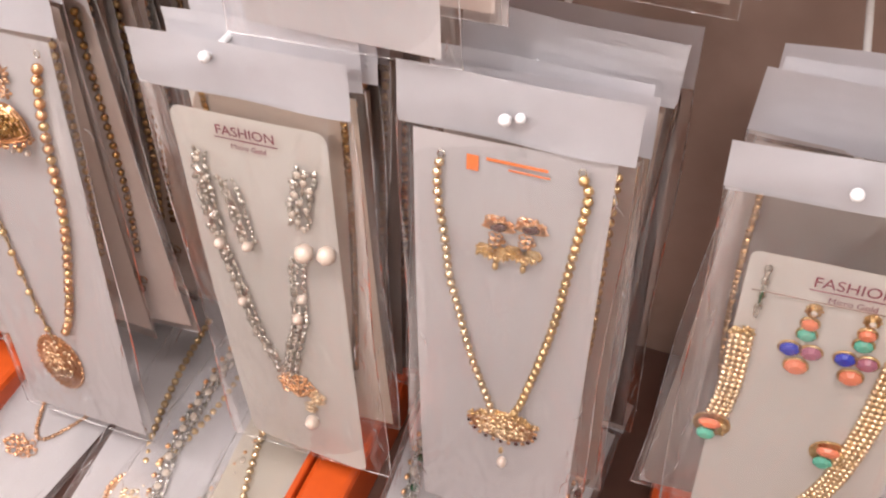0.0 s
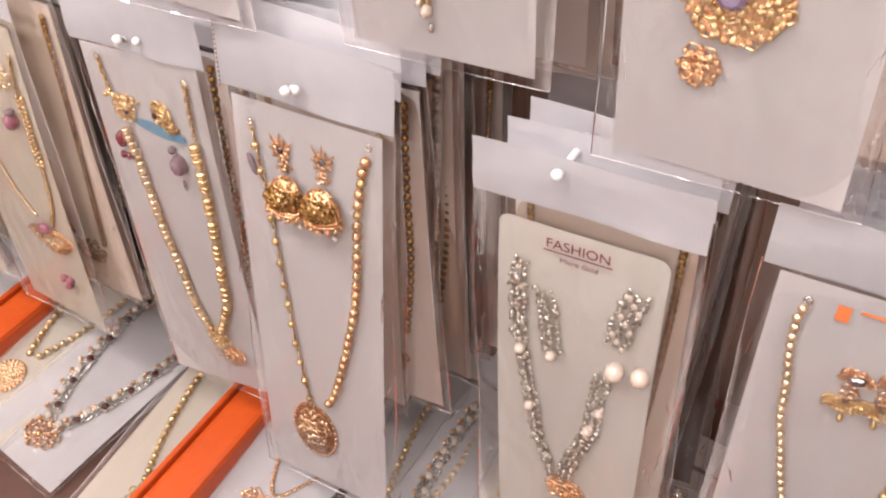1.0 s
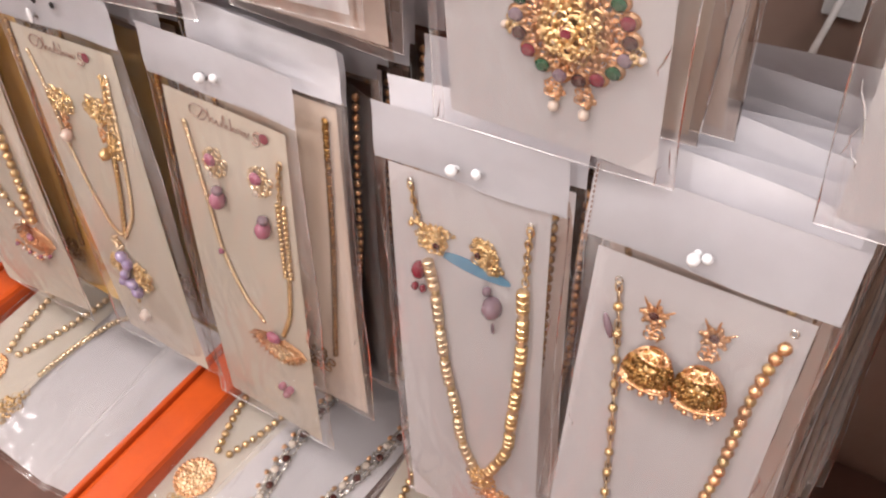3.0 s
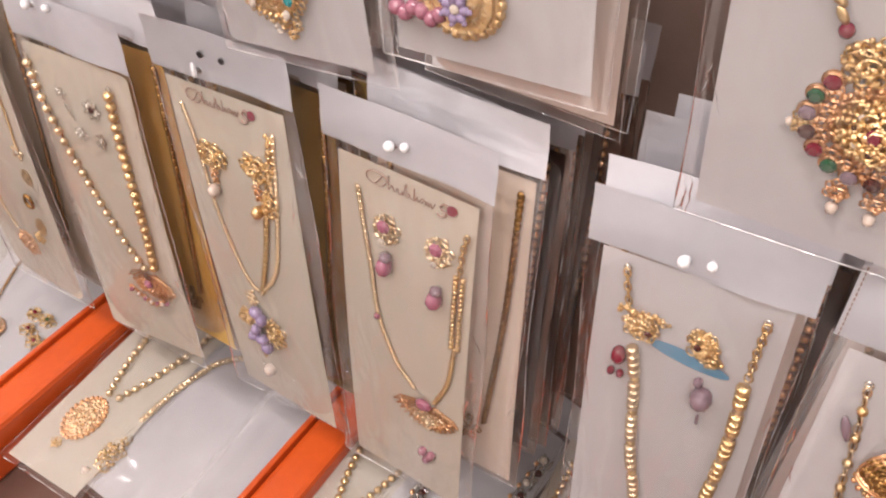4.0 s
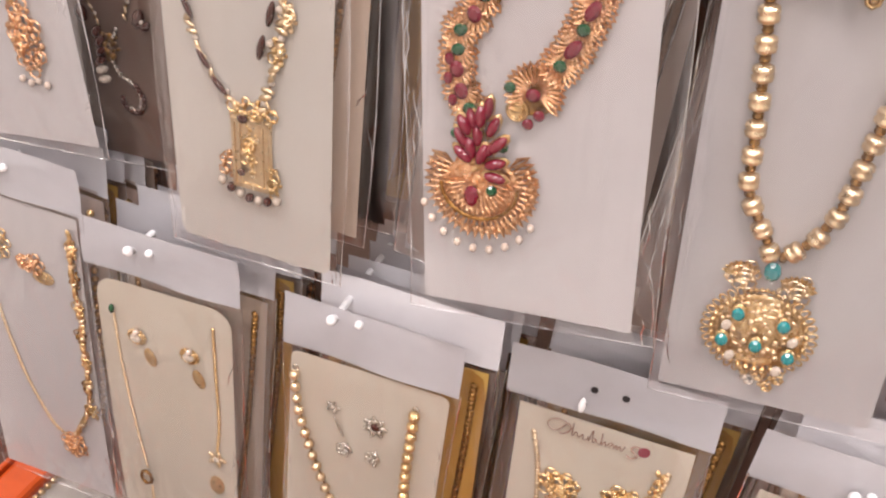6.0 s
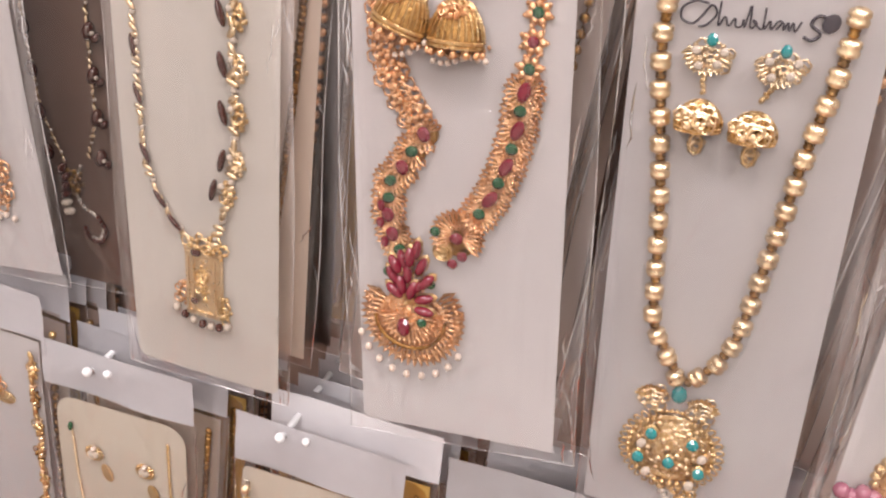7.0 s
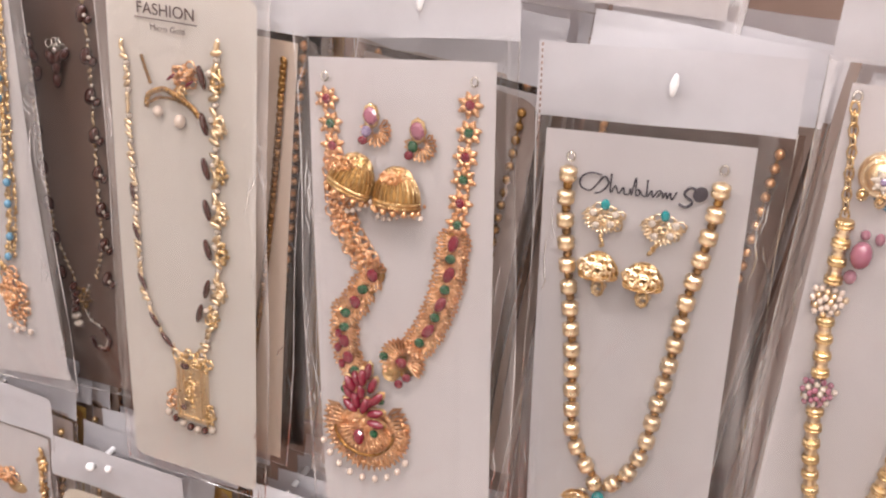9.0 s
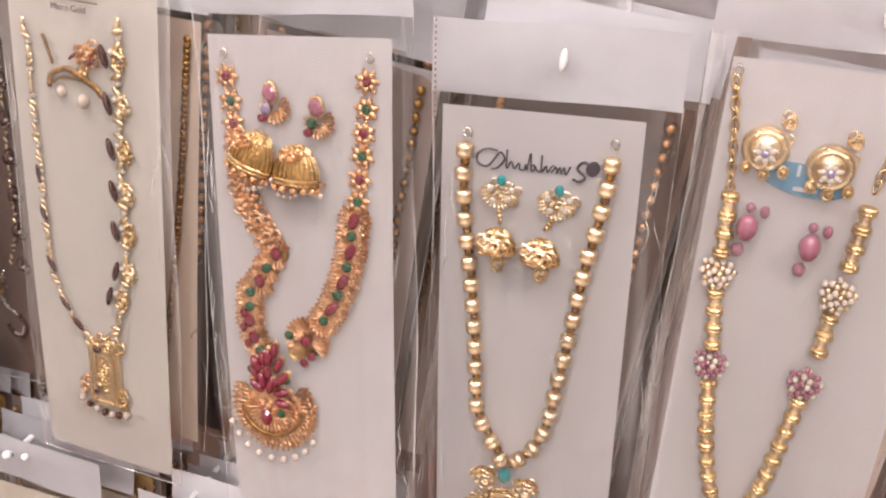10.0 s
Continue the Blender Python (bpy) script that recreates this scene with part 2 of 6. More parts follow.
def tube_into(bm, pts, r, sides=8, closed=False):
    """A round tube along points; r may be one radius or one for each point."""
    pts = [Vector(p) for p in pts]
    n = len(pts)
    if n < 2:
        return
    rr = r if isinstance(r, (list, tuple)) else [r] * n
    rings = []
    for i, p in enumerate(pts):
        a = pts[(i - 1) % n] if closed or i > 0 else p
        b = pts[(i + 1) % n] if closed or i < n - 1 else p
        d = (b - a).normalized()
        side = d.cross(Vector((0, 1, 0)))
        if side.length < 1e-4:
            side = d.cross(Vector((1, 0, 0)))
        side.normalize()
        up = side.cross(d)
        rings.append([bm.verts.new(p + rr[i] * (math.cos(k * 2 * math.pi / sides) * side + math.sin(k * 2 * math.pi / sides) * up)) for k in range(sides)])
    for i in range(n if closed else n - 1):
        a, b = rings[i], rings[(i + 1) % n]
        for k in range(sides):
            bm.faces.new((a[k], a[(k + 1) % sides], b[(k + 1) % sides], b[k]))
    if not closed:
        bm.faces.new(rings[0][::-1])
        bm.faces.new(rings[-1])


def lathe_into(bm, c, profile, seg=16, m=None):
    """A turned shape: profile rows of (radius, height) about local z."""
    m = Matrix.Translation(c) @ (m or Matrix())
    rings = [[bm.verts.new(m @ Vector((r * math.cos(k * 2 * math.pi / seg), r * math.sin(k * 2 * math.pi / seg), h))) for k in range(seg)] for r, h in profile]
    for a, b in zip(rings, rings[1:]):
        for k in range(seg):
            bm.faces.new((a[k], a[(k + 1) % seg], b[(k + 1) % seg], b[k]))
    bm.faces.new(rings[0][::-1])
    bm.faces.new(rings[-1])


# ---- the shop round the display ----
PEG_Z, WALL_Y, TRAY_Z = 1.208, 0.60, 0.80


def slab(name, lo, hi, mat, label):
    return tagged(box(name, lo, hi, mat), label, "wall" if "wall" in name else name.split("_")[0], kind="structure")


slab("floor", (-3.2, -3.2, -0.1), (3.2, 0.8, 0.0), FLOORMAT, "beige tiled shop floor")
slab("ceiling", (-3.2, -3.2, 3.4), (3.2, 0.8, 3.5), CEILMAT, "plain white shop ceiling")
slab("wall_north", (-3.2, 0.63, 0.0), (3.2, 0.8, 3.4), PLASTER, "pale plaster wall behind the display")
slab("wall_south", (-3.2, -3.4, 0.0), (3.2, -3.2, 3.4), PLASTER, "pale plaster shop wall")
slab("wall_west", (-3.4, -3.2, 0.0), (-3.2, 0.8, 3.4), PLASTER, "pale plaster shop wall")
slab("wall_east", (3.2, -3.2, 0.0), (3.4, 0.8, 3.4), PLASTER, "pale plaster shop wall")
slab("wall_panel", (-1.275, WALL_Y, 0.6), (0.9, 0.627, 2.2), WALLMAT, "taupe laminate display back panel")


# ---- packets: printed header, card, clear bag, and the necklace on the card (local millimetres, front is -y) ----
MM = 0.001


def spline(pts, step):
    """Points every step along a smooth line through pts."""
    p = [Vector((*q, 0.0)) for q in pts]
    p = [2 * p[0] - p[1], *p, 2 * p[-1] - p[-2]]
    fine = []
    for a, b, c, d in zip(p, p[1:], p[2:], p[3:]):
        for k in range(24):
            t = k / 24
            fine.append(0.5 * ((2 * b) + (c - a) * t + (2 * a - 5 * b + 4 * c - d) * t * t + (3 * b - a - 3 * c + d) * t ** 3))
    fine.append(p[-2])
    out, carry = [fine[0]], 0.0
    for a, b in zip(fine, fine[1:]):
        seg = (b - a).length
        while carry + seg >= step:
            a = a + (b - a) * ((step - carry) / seg)
            out.append(a)
            seg, carry = (b - a).length, 0.0
        carry += seg
    return [(q.x, q.y) for q in out]


SHARED = {}


def bead_mesh(kind, mat):
    """Small shared bead shapes, one unit long along z."""
    if (kind, mat.name) in SHARED:
        return SHARED[kind, mat.name]
    bm = bmesh.new()
    if kind == "ball":
        ball_into(bm, (0, 0, 0), 0.5, None, 8, 6)
    elif kind == "barrel":
        lathe_into(bm, (0, 0, 0), [(0.22, -0.5), (0.46, -0.36), (0.5, -0.12), (0.40, 0.0), (0.5, 0.12), (0.46, 0.36), (0.22, 0.5)], 9)
    elif kind == "ring":
        tube_into(bm, [(0.38 * math.cos(a * math.pi / 4), 0, 0.5 * math.sin(a * math.pi / 4)) for a in range(8)], 0.12, 4, True)
    elif kind == "leaf":
        ball_into(bm, (0, 0, 0), (0.24, 0.16, 0.5), None, 6, 6)
    elif kind == "stone":
        lathe_into(bm, (0, 0, 0), [(0.5, -0.12), (0.5, 0.0), (0.30, 0.16), (0.1, 0.18)], 9, pose(0, 0, 0, 90))
    elif kind == "petal":
        ball_into(bm, (0, 0, 0.5), (0.26, 0.14, 0.5), None, 6, 5)
    me = bpy.data.meshes.new(kind)
    bm.to_mesh(me)
    bm.free()
    me.materials.append(mat)
    me.polygons.foreach_set("use_smooth", [kind != "stone"] * len(me.polygons))
    SHARED[kind, mat.name] = me
    return me


class Packet:
    """One hanging bag: root empty at the header's top edge, parts below it."""

    def __init__(self, m, length, width=106, card_w=94, card_top=38, card=None, film=None, bow=3.0, seed=0, round_r=0.0, head=33, label="", category="necklace packet", group="hanging necklace packets", holes=False, creases=20, card_u=0.0):
        self.rnd = random.Random(seed)
        self.length, self.bow, self.phase, self.twist = length, bow, self.rnd.uniform(0, 6.28), self.rnd.uniform(-4, 4)
        self.root = new("necklace_packet")
        self.root.empty_display_size = 0.02
        self.root.matrix_world = m
        tagged(self.root, label, category, group)
        self.card_top = card_top
        # header: folded paper strip with a soft crease
        bm = bmesh.new()
        nx, nz = 10, 5
        front = [[bm.verts.new((width * (i / nx - 0.5) * MM, (-1.2 - 0.9 * math.sin(i * 0.9 + self.phase) * j / nz + 0.5 * math.sin(j * 1.3 + i * 0.5)) * MM, (-head * j / nz + 0.5 * math.sin(i * 0.7 + self.phase)) * MM)) for i in range(nx + 1)] for j in range(nz + 1)]
        for j in range(nz):
            for i in range(nx):
                bm.faces.new((front[j][i], front[j + 1][i], front[j + 1][i + 1], front[j][i + 1]))
        bmesh.ops.solidify(bm, geom=bm.faces[:], thickness=0.8 * MM)
        head_ob = part("header", bm, HEADER, self.root, "white folded paper header", True)
        if holes:
            for u in (-9, 7):
                bm = bmesh.new()
                lathe_into(bm, (u * MM, -2.6 * MM, -0.45 * head * MM), [(2.0 * MM, 0), (2.0 * MM, 0.5 * MM)], 10, pose(0, 0, 0, 90))
                part("punched_hole", bm, HOLE, head_ob)
        # card
        bm = bmesh.new()
        nx, nz = 8, 14
        ch = length - card_top
        grid = []
        rows = [ch * j / nz for j in range(nz + 1)]
        if round_r:
            ends = [round_r * q for q in (0.0, 0.06, 0.2, 0.42, 0.7)]
            rows = ends + [round_r + (ch - 2 * round_r) * j / nz for j in range(nz + 1)] + [ch - e for e in ends[::-1]]
        nz = len(rows) - 1
        for down in rows:
            row = []
            lim = card_w / 2
            d = min(down, ch - down)
            if d < round_r:
                lim = card_w / 2 - round_r + math.sqrt(max(round_r ** 2 - (round_r - d) ** 2, 0))
            for i in range(nx + 1):
                u, v = card_u + 2 * lim * (i / nx - 0.5), -card_top - down
                row.append(bm.verts.new((u * MM, self.depth(u, v) * MM, v * MM)))
            grid.append(row)
        for j in range(nz):
            for i in range(nx):
                bm.faces.new((grid[j][i], grid[j + 1][i], grid[j + 1][i + 1], grid[j][i + 1]))
        bmesh.ops.solidify(bm, geom=bm.faces[:], thickness=0.7 * MM)
        self.card = part("card", bm, card or CARD, self.root, "", True)
        # clear bag: pillowed sheet in front of the card, closed at sides and bottom
        bm = bmesh.new()
        nx, nz = 14, 26
        grid = []
        for j in range(nz + 1):
            row = []
            for i in range(nx + 1):
                a, b = i / nx, j / nz
                pillow = (math.sin(math.pi * a) ** 0.5) * min(1.0, 5 * b + 0.05, 6 * (1 - b) + 0.05)
                w = width * (1.0 + 0.02 * math.sin(9 * b + self.phase))
                u, v = w * (a - 0.5), -head + 2 - (length + 7 - head) * b
                crumple = 1.6 * noise.noise(Vector((u * 0.03, v * 0.022, seed * 3.1 + 0.5)))
                row.append(bm.verts.new((u * MM, (self.depth(u, v) * pillow - 1.0 - 6.0 * pillow + crumple * (0.3 + pillow)) * MM, v * MM)))
            grid.append(row)
        for j in range(nz):
            for i in range(nx):
                bm.faces.new((grid[j][i], grid[j + 1][i], grid[j + 1][i + 1], grid[j][i + 1]))
        rims = [[v.co.copy() for v in row] for row in grid]
        self.film = part("clear_bag", bm, film or FILM, self.root, "clear crinkled plastic bag", True)
        self.film.visible_shadow = False
        # welded seams down both sides and along the bottom, and sharp creases in the film
        rim = [g[0] for g in rims] + rims[-1][1:-1] + [g[-1] for g in rims[::-1]]
        bm = bmesh.new()
        tube_into(bm, rim, [self.rnd.uniform(0.12, 0.5) * MM for _ in rim], 4)
        seam = part("seam", bm, SEAM, self.film)
        seam.visible_shadow = False
        bm = bmesh.new()
        for _ in range(creases):
            i, j = self.rnd.choice((0.45, 0.8, 13.2, 13.55)) + self.rnd.uniform(-0.35, 0.35), self.rnd.uniform(1, nz - 1)
            di, dj = self.rnd.uniform(-0.35, 0.35), self.rnd.uniform(0.25, 1.1)
            line = []
            for q in range(6):
                ii, jj = min(max(i + di * q * 0.4 + self.rnd.uniform(-0.12, 0.12), 0), nx - 0.01), min(max(j + dj * q * 0.5, 0), nz - 0.01)
                a0, b0 = int(ii), int(jj)
                top = rims[b0][a0].lerp(rims[b0][a0 + 1], ii - a0)
                low = rims[b0 + 1][a0].lerp(rims[b0 + 1][a0 + 1], ii - a0)
                line.append(top.lerp(low, jj - b0) + Vector((0, -0.3 * MM, 0)))
            r = self.rnd.uniform(0.15, 0.45) * MM
            tube_into(bm, line, [r * 0.2, r * 0.8, r, r, r * 0.7, r * 0.2], 4)
        crease = part("crease", bm, SEAM, self.film, "", True)
        crease["kind"] = "stuff"
        crease.visible_shadow = False

    def depth(self, u, v):
        """How far the card bows out at a place, in millimetres."""
        t = min(max((-v - self.card_top) / (self.length - self.card_top), 0), 1)
        return -self.bow * math.sin(t * 2.6 + 0.25) - 0.5 * self.bow * math.cos(u * 0.02 + self.phase) - self.twist * t * t * u / 47

    def at(self, u, v, lift=2.0):
        return Vector((u * MM, (self.depth(u, v) - lift) * MM, v * MM))

    def beads(self, pts, step, kind, size, mat, name="chain", every=None, long=None, parent=None, jitter=0.0):
        """A string with single beads on it; every: (n, kind, size, mat) puts another bead at each nth place."""
        line = spline(pts, step)
        bm = bmesh.new()
        tube_into(bm, [self.at(u, v, 1.6) for u, v in line], 0.5 * MM, 5)
        chain = part(name, bm, DARK_GOLD if mat is not SILVER else SILVER, parent or self.root)
        for n, (u, v) in enumerate(line):
            k, s, m, lg = kind, size, mat, long or size
            if every and n % every[0] == every[0] - 1:
                k, s, m, lg = every[1], every[2], every[3], every[2]
            u2, v2 = line[min(n + 1, len(line) - 1)]
            u1, v1 = line[max(n - 1, 0)]
            turn = math.degrees(math.atan2(u2 - u1, v2 - v1))
            ob = new("bead" if k != "ring" else "link", bead_mesh(k, m))
            ob.parent = chain
            place = self.at(u, v, s * 0.42)
            spin = (n % 2) * 55 if k == "ring" else 0
            ob.matrix_local = Matrix.Translation(place) @ pose(0, 0, 0, 0, turn + self.rnd.uniform(-1, 1) * jitter, 0) @ pose(0, 0, 0, 0, 0, spin) @ Matrix.Diagonal((s * MM, s * MM, lg * MM, 1))
        return chain

    def rope(self, pts, step, size, mat, name="chain"):
        """A fine chain, its links too small to tell apart, as one mesh."""
        bm = bmesh.new()
        for n, (u, v) in enumerate(spline(pts, step)):
            ball_into(bm, self.at(u, v, size * 0.4), (size * 0.5 * MM, size * 0.4 * MM, size * 0.62 * MM), pose(0, 0, 0, 0, 35 if n % 2 else -35, 0), 5, 4)
        return part(name, bm, mat, self.root, "", True)

    def crust(self, pts, width, mat, name="strand", size=2.2, seed=3, parent=None):
        """A strand set with many small stones and grains across its width."""
        rnd = random.Random(seed)
        bm = bmesh.new()
        for u, v in spline(pts, size * 0.75):
            for q in (-0.36, 0.0, 0.36):
                s = size * rnd.uniform(0.6, 1.25)
                c = self.at(u + width * q + rnd.uniform(-0.8, 0.8), v + rnd.uniform(-1.2, 1.2), s * 0.6 + (1.5 if q == 0 else 0))
                ball_into(bm, c, (s * 0.5 * MM, s * 0.4 * MM, s * rnd.uniform(0.5, 0.9) * MM), pose(0, 0, 0, 0, rnd.uniform(-60, 60), 0), 5, 4)
        return part(name, bm, mat, parent or self.root, "", True)

    def stone(self, u, v, ru, rv, mat, turn=0.0, kind="stone", lift=2.0, parent=None, name="stone"):
        ob = new(name, bead_mesh(kind, mat))
        ob.parent = parent or self.root
        ob.matrix_local = Matrix.Translation(self.at(u, v, lift)) @ pose(0, 0, 0, 0, turn, 0) @ Matrix.Diagonal((2 * ru * MM, 2.2 * min(ru, rv) * MM, 2 * rv * MM, 1))
        return ob

    def disc(self, name, u, v, ru, rv, mat, thick=2.5, label="", parent=None, turn=0.0, rim=0, rim_r=1.5, rim_mat=None, dome=0.35):
        """A chased metal plate with rings of relief and a beaded rim."""
        bm = bmesh.new()
        m = pose(0, 0, 0, 90) @ Matrix.Diagonal((ru * MM, rv * MM, thick * MM, 1))
        m = Matrix.Translation(self.at(u, v, 0.6)) @ pose(0, 0, 0, 0, turn, 0) @ m
        lathe_into(bm, (0, 0, 0), [(1.0, 0.0), (1.0, 0.55), (0.92, 0.8), (0.84, 0.6), (0.76, 0.62), (0.68, 0.9), (0.56, 0.75), (0.46, 0.95 + dome * 0.5), (0.3, 0.85 + dome), (0.1, 1.0 + dome)], 28, m)
        for k in range(rim):
            a = 2 * math.pi * k / rim
            w = Vector((math.cos(a) * ru, 0, math.sin(a) * rv)) * MM
            ball_into(bm, self.at(u, v, 1.6) + pose(0, 0, 0, 0, turn, 0) @ w, rim_r * MM, None, 6, 5)
        return part(name, bm, mat, parent or self.root, label, True)

    def filigree(self, name, u, v, ru, rv, n, size, mat, label="", parent=None, seed=1, lift=0.0, dome=0.0):
        """An openwork cluster of small grains and curls filling an oval."""
        rnd = random.Random(seed)
        bm = bmesh.new()
        for k in range(n):
            r, a = math.sqrt((k + 0.5) / n), k * 2.39996
            s = size * rnd.uniform(0.7, 1.3)
            c = self.at(u + ru * r * math.cos(a), v + rv * r * math.sin(a), s * 0.5 + (1 - r) * size * 1.2 + lift + dome * math.sqrt(1 - r * r))
            if k % 3 == 0:
                tube_into(bm, [c + Vector((math.cos(q * 1.05 + a), 0, math.sin(q * 1.05 + a))) * s * MM for q in range(6)], 0.42 * MM * size / 2, 4, True)
            else:
                ball_into(bm, c, s * 0.55 * MM, None, 6, 5)
        return part(name, bm, mat, parent or self.root, label, True)

    def bell(self, u, v, r, h, mat, fringe=None, fringe_r=1.2, parent=None, turn=0.0, ribs=18, drop=0.0, drop_mat=None):
        """A domed bell earring drop with raised ribs and a hanging fringe."""
        bm = bmesh.new()
        base = Matrix.Translation(self.at(u, v, r * 0.55)) @ pose(0, 0, 0, 0, turn, 0)
        prof = [(0.1, 0.64), (0.4, 0.56), (0.7, 0.37), (0.92, 0.06), (1.0, -0.24), (1.05, -0.34), (1.05, -0.46), (0.9, -0.5)]
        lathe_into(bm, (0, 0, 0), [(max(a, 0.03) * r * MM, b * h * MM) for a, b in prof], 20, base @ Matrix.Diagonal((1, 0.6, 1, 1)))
        # The body is darker than its ribs, painting shade into the gaps.
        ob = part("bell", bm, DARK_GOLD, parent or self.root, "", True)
        bm = bmesh.new()
        for k in range(ribs):
            a = 2 * math.pi * k / ribs
            tube_into(bm, [base @ (Vector((q * r * 1.03 * math.cos(a), 0.6 * q * r * 1.03 * math.sin(a), z * h)) * MM) for q, z in ((0.62, 0.42), (0.82, 0.2), (0.95, 0.0), (1.02, -0.26))], 0.95 * r / ribs * MM, 4)
        for q, z, w in ((1.06, -0.34, 0.07), (1.04, -0.46, 0.06), (0.66, 0.40, 0.06), (0.3, 0.60, 0.07)):
            tube_into(bm, [base @ (Vector((q * r * math.cos(a * 0.3142), 0.6 * q * r * math.sin(a * 0.3142), z * h)) * MM) for a in range(20)], w * r * MM, 5, True)
        for k in range(9):
            a = 2 * math.pi * k / 9
            tube_into(bm, [base @ (Vector((q * r * math.cos(a + e), 0.6 * q * r * math.sin(a + e), z * h)) * MM) for q, z, e in ((0.68, 0.41, -0.3), (0.5, 0.53, -0.18), (0.4, 0.58, 0), (0.5, 0.53, 0.18), (0.68, 0.41, 0.3))], 0.05 * r * MM, 4)
        part("ribs", bm, mat, ob, "", True)
        if fringe is not None:
            bm = bmesh.new()
            for k in range(13):
                a = 2 * math.pi * k / 13
                ball_into(bm, base @ (Vector((r * math.cos(a), 0.6 * r * math.sin(a), -0.62 * h)) * MM), fringe_r * MM, None, 6, 5)
            part("fringe", bm, fringe, ob, "", True)
        if drop:
            bm = bmesh.new()
            ball_into(bm, base @ (Vector((0, 0, -0.5 * h - drop * 1.3)) * MM), drop * MM, None, 10, 8)
            tube_into(bm, [base @ (Vector((0, 0, -0.45 * h)) * MM), base @ (Vector((0, 0, -0.5 * h - drop * 2.6)) * MM)], 0.5 * MM, 5)
            part("drop", bm, drop_mat or mat, ob, "", True)
        return ob

    def flower(self, u, v, r, n, mat, heart, parent=None, turn=0.0, name="flower", heart_r=0.36, lift=0.0):
        bm = bmesh.new()
        for k in range(n):
            a = math.radians(turn) + 2 * math.pi * k / n
            c = self.at(u + 0.58 * r * math.cos(a), v + 0.58 * r * math.sin(a), 1.4 + lift)
            ball_into(bm, c, (0.38 * r * MM, 0.2 * r * MM, 0.31 * r * MM), pose(0, 0, 0, 0, -math.degrees(a), 0), 6, 5)
            ball_into(bm, self.at(u + 0.92 * r * math.cos(a), v + 0.92 * r * math.sin(a), 1.6 + lift), 0.17 * r * MM, None, 6, 4)
        ob = part(name, bm, mat, parent or self.root, "", True)
        self.stone(u, v, heart_r * r, heart_r * r, heart, lift=2.2 + lift, parent=ob)
        return ob

    def fan(self, u, v, r, a0, a1, n, mat, parent=None, name="fan", wire=0.5, inner=0.25, lift=2.0):
        """Wires spread like the ribs of a fan, between two angles, with looped tips."""
        bm = bmesh.new()
        for k in range(n):
            a = math.radians(a0 + (a1 - a0) * k / (n - 1))
            d = Vector((math.cos(a), 0, math.sin(a)))
            side = Vector((-d.z, 0, d.x))
            c = self.at(u, v, lift)
            w = r * math.radians(abs(a1 - a0)) / n * 0.42
            loop = [c + (d * r * inner) * MM, c + (d * r * 0.8 + side * w) * MM, c + (d * r) * MM + Vector((0, -1.0 * MM, 0)), c + (d * r * 0.8 - side * w) * MM]
            tube_into(bm, loop, wire * MM, 5, True)
        return part(name, bm, mat, parent or self.root, "", True)

    def writing(self, text, u, v, size, mat, name="lettering"):
        cu = bpy.data.curves.new(name, "FONT")
        cu.body, cu.size, cu.align_x, cu.extrude = text, size * MM, "CENTER", 0.05 * MM
        tmp = bpy.data.objects.new(name, cu)
        scene.collection.objects.link(tmp)
        me = bpy.data.meshes.new_from_object(tmp.evaluated_get(bpy.context.evaluated_depsgraph_get()))
        bpy.data.objects.remove(tmp)
        me.materials.clear()
        me.materials.append(mat)
        ob = new(name, me)
        ob.parent = self.card
        ob.matrix_local = Matrix.Translation(self.at(u, v, 1.1)) @ pose(0, 0, 0, 90)
        return ob

    def stitching(self, width, down):
        """A row of weld marks down the bag's left edge."""
        bm = bmesh.new()
        for k in range(int(down / 2.8)):
            box_into(bm, Vector((-width / 2 + 1.6, -3.0, -2.0 - 2.8 * k)) * MM, Vector((-width / 2 + 2.2, -2.4, -0.6 - 2.8 * k)) * MM)
        ob = part("weld_line", bm, BROWN_INK, self.film)
        ob["kind"] = "stuff"

    def eyelets(self, *places):
        for u, v in places:
            self.stone(u, v, 2.3, 2.3, SILVER, kind="ring", name="eyelet")

    def bar(self, u, v, w, h, mat, name="printed_bar"):
        bm = bmesh.new()
        box_into(bm, self.at(u, v, 1.0) - Vector((w / 2, 0.15, h / 2)) * MM, self.at(u, v, 1.0) + Vector((w / 2, 0.15, h / 2)) * MM)
        return part(name, bm, mat, self.card)

    def script_mark(self, u, v, w, ink, leaf):
        """A trade mark as a plain scrolled stroke with a leaf beside it."""
        bm = bmesh.new()
        k = w / 52.0
        loop = [(-16, 5), (-21, 5.5), (-25, 3), (-25, -1), (-21, -2.5), (-18, 0.5), (-15, 4.5), (-13, 1.5), (-16, -2.5), (-19, -3.5)]
        wave = [(-12, 6), (-12, -2.5), (-10, 0.8), (-8.5, -2.4), (-6.5, 0.6), (-6, -2.4), (-4, -2), (-3.6, 0.6), (-3, -2.4), (-1.5, 5.5), (-1, -2.4), (1, -0.6), (-0.6, 0.4), (3, -2.5), (3.4, 5.2), (3.6, -2.4),
                (5.4, 0.6), (6, -2.4), (8, 0.6), (9.4, 0.3), (7.6, -2.4), (9.8, 0.4), (10.2, -2.4), (11.4, 0.6), (12, -2.4), (13.2, 0.6), (14, -2.6), (16, 1.5)]
        tube_into(bm, [self.at(u + k * x, v + k * y, 1.0) for x, y in spline(loop, 0.7)], 0.42 * k * MM, 4)
        tube_into(bm, [self.at(u + k * x, v + k * y, 1.0) for x, y in spline(wave, 0.6)], 0.36 * k * MM, 4)
        hook = [(17, -4), (20, -5), (22.5, -2.5), (19, 0.5), (21, 3.6), (24, 3)]
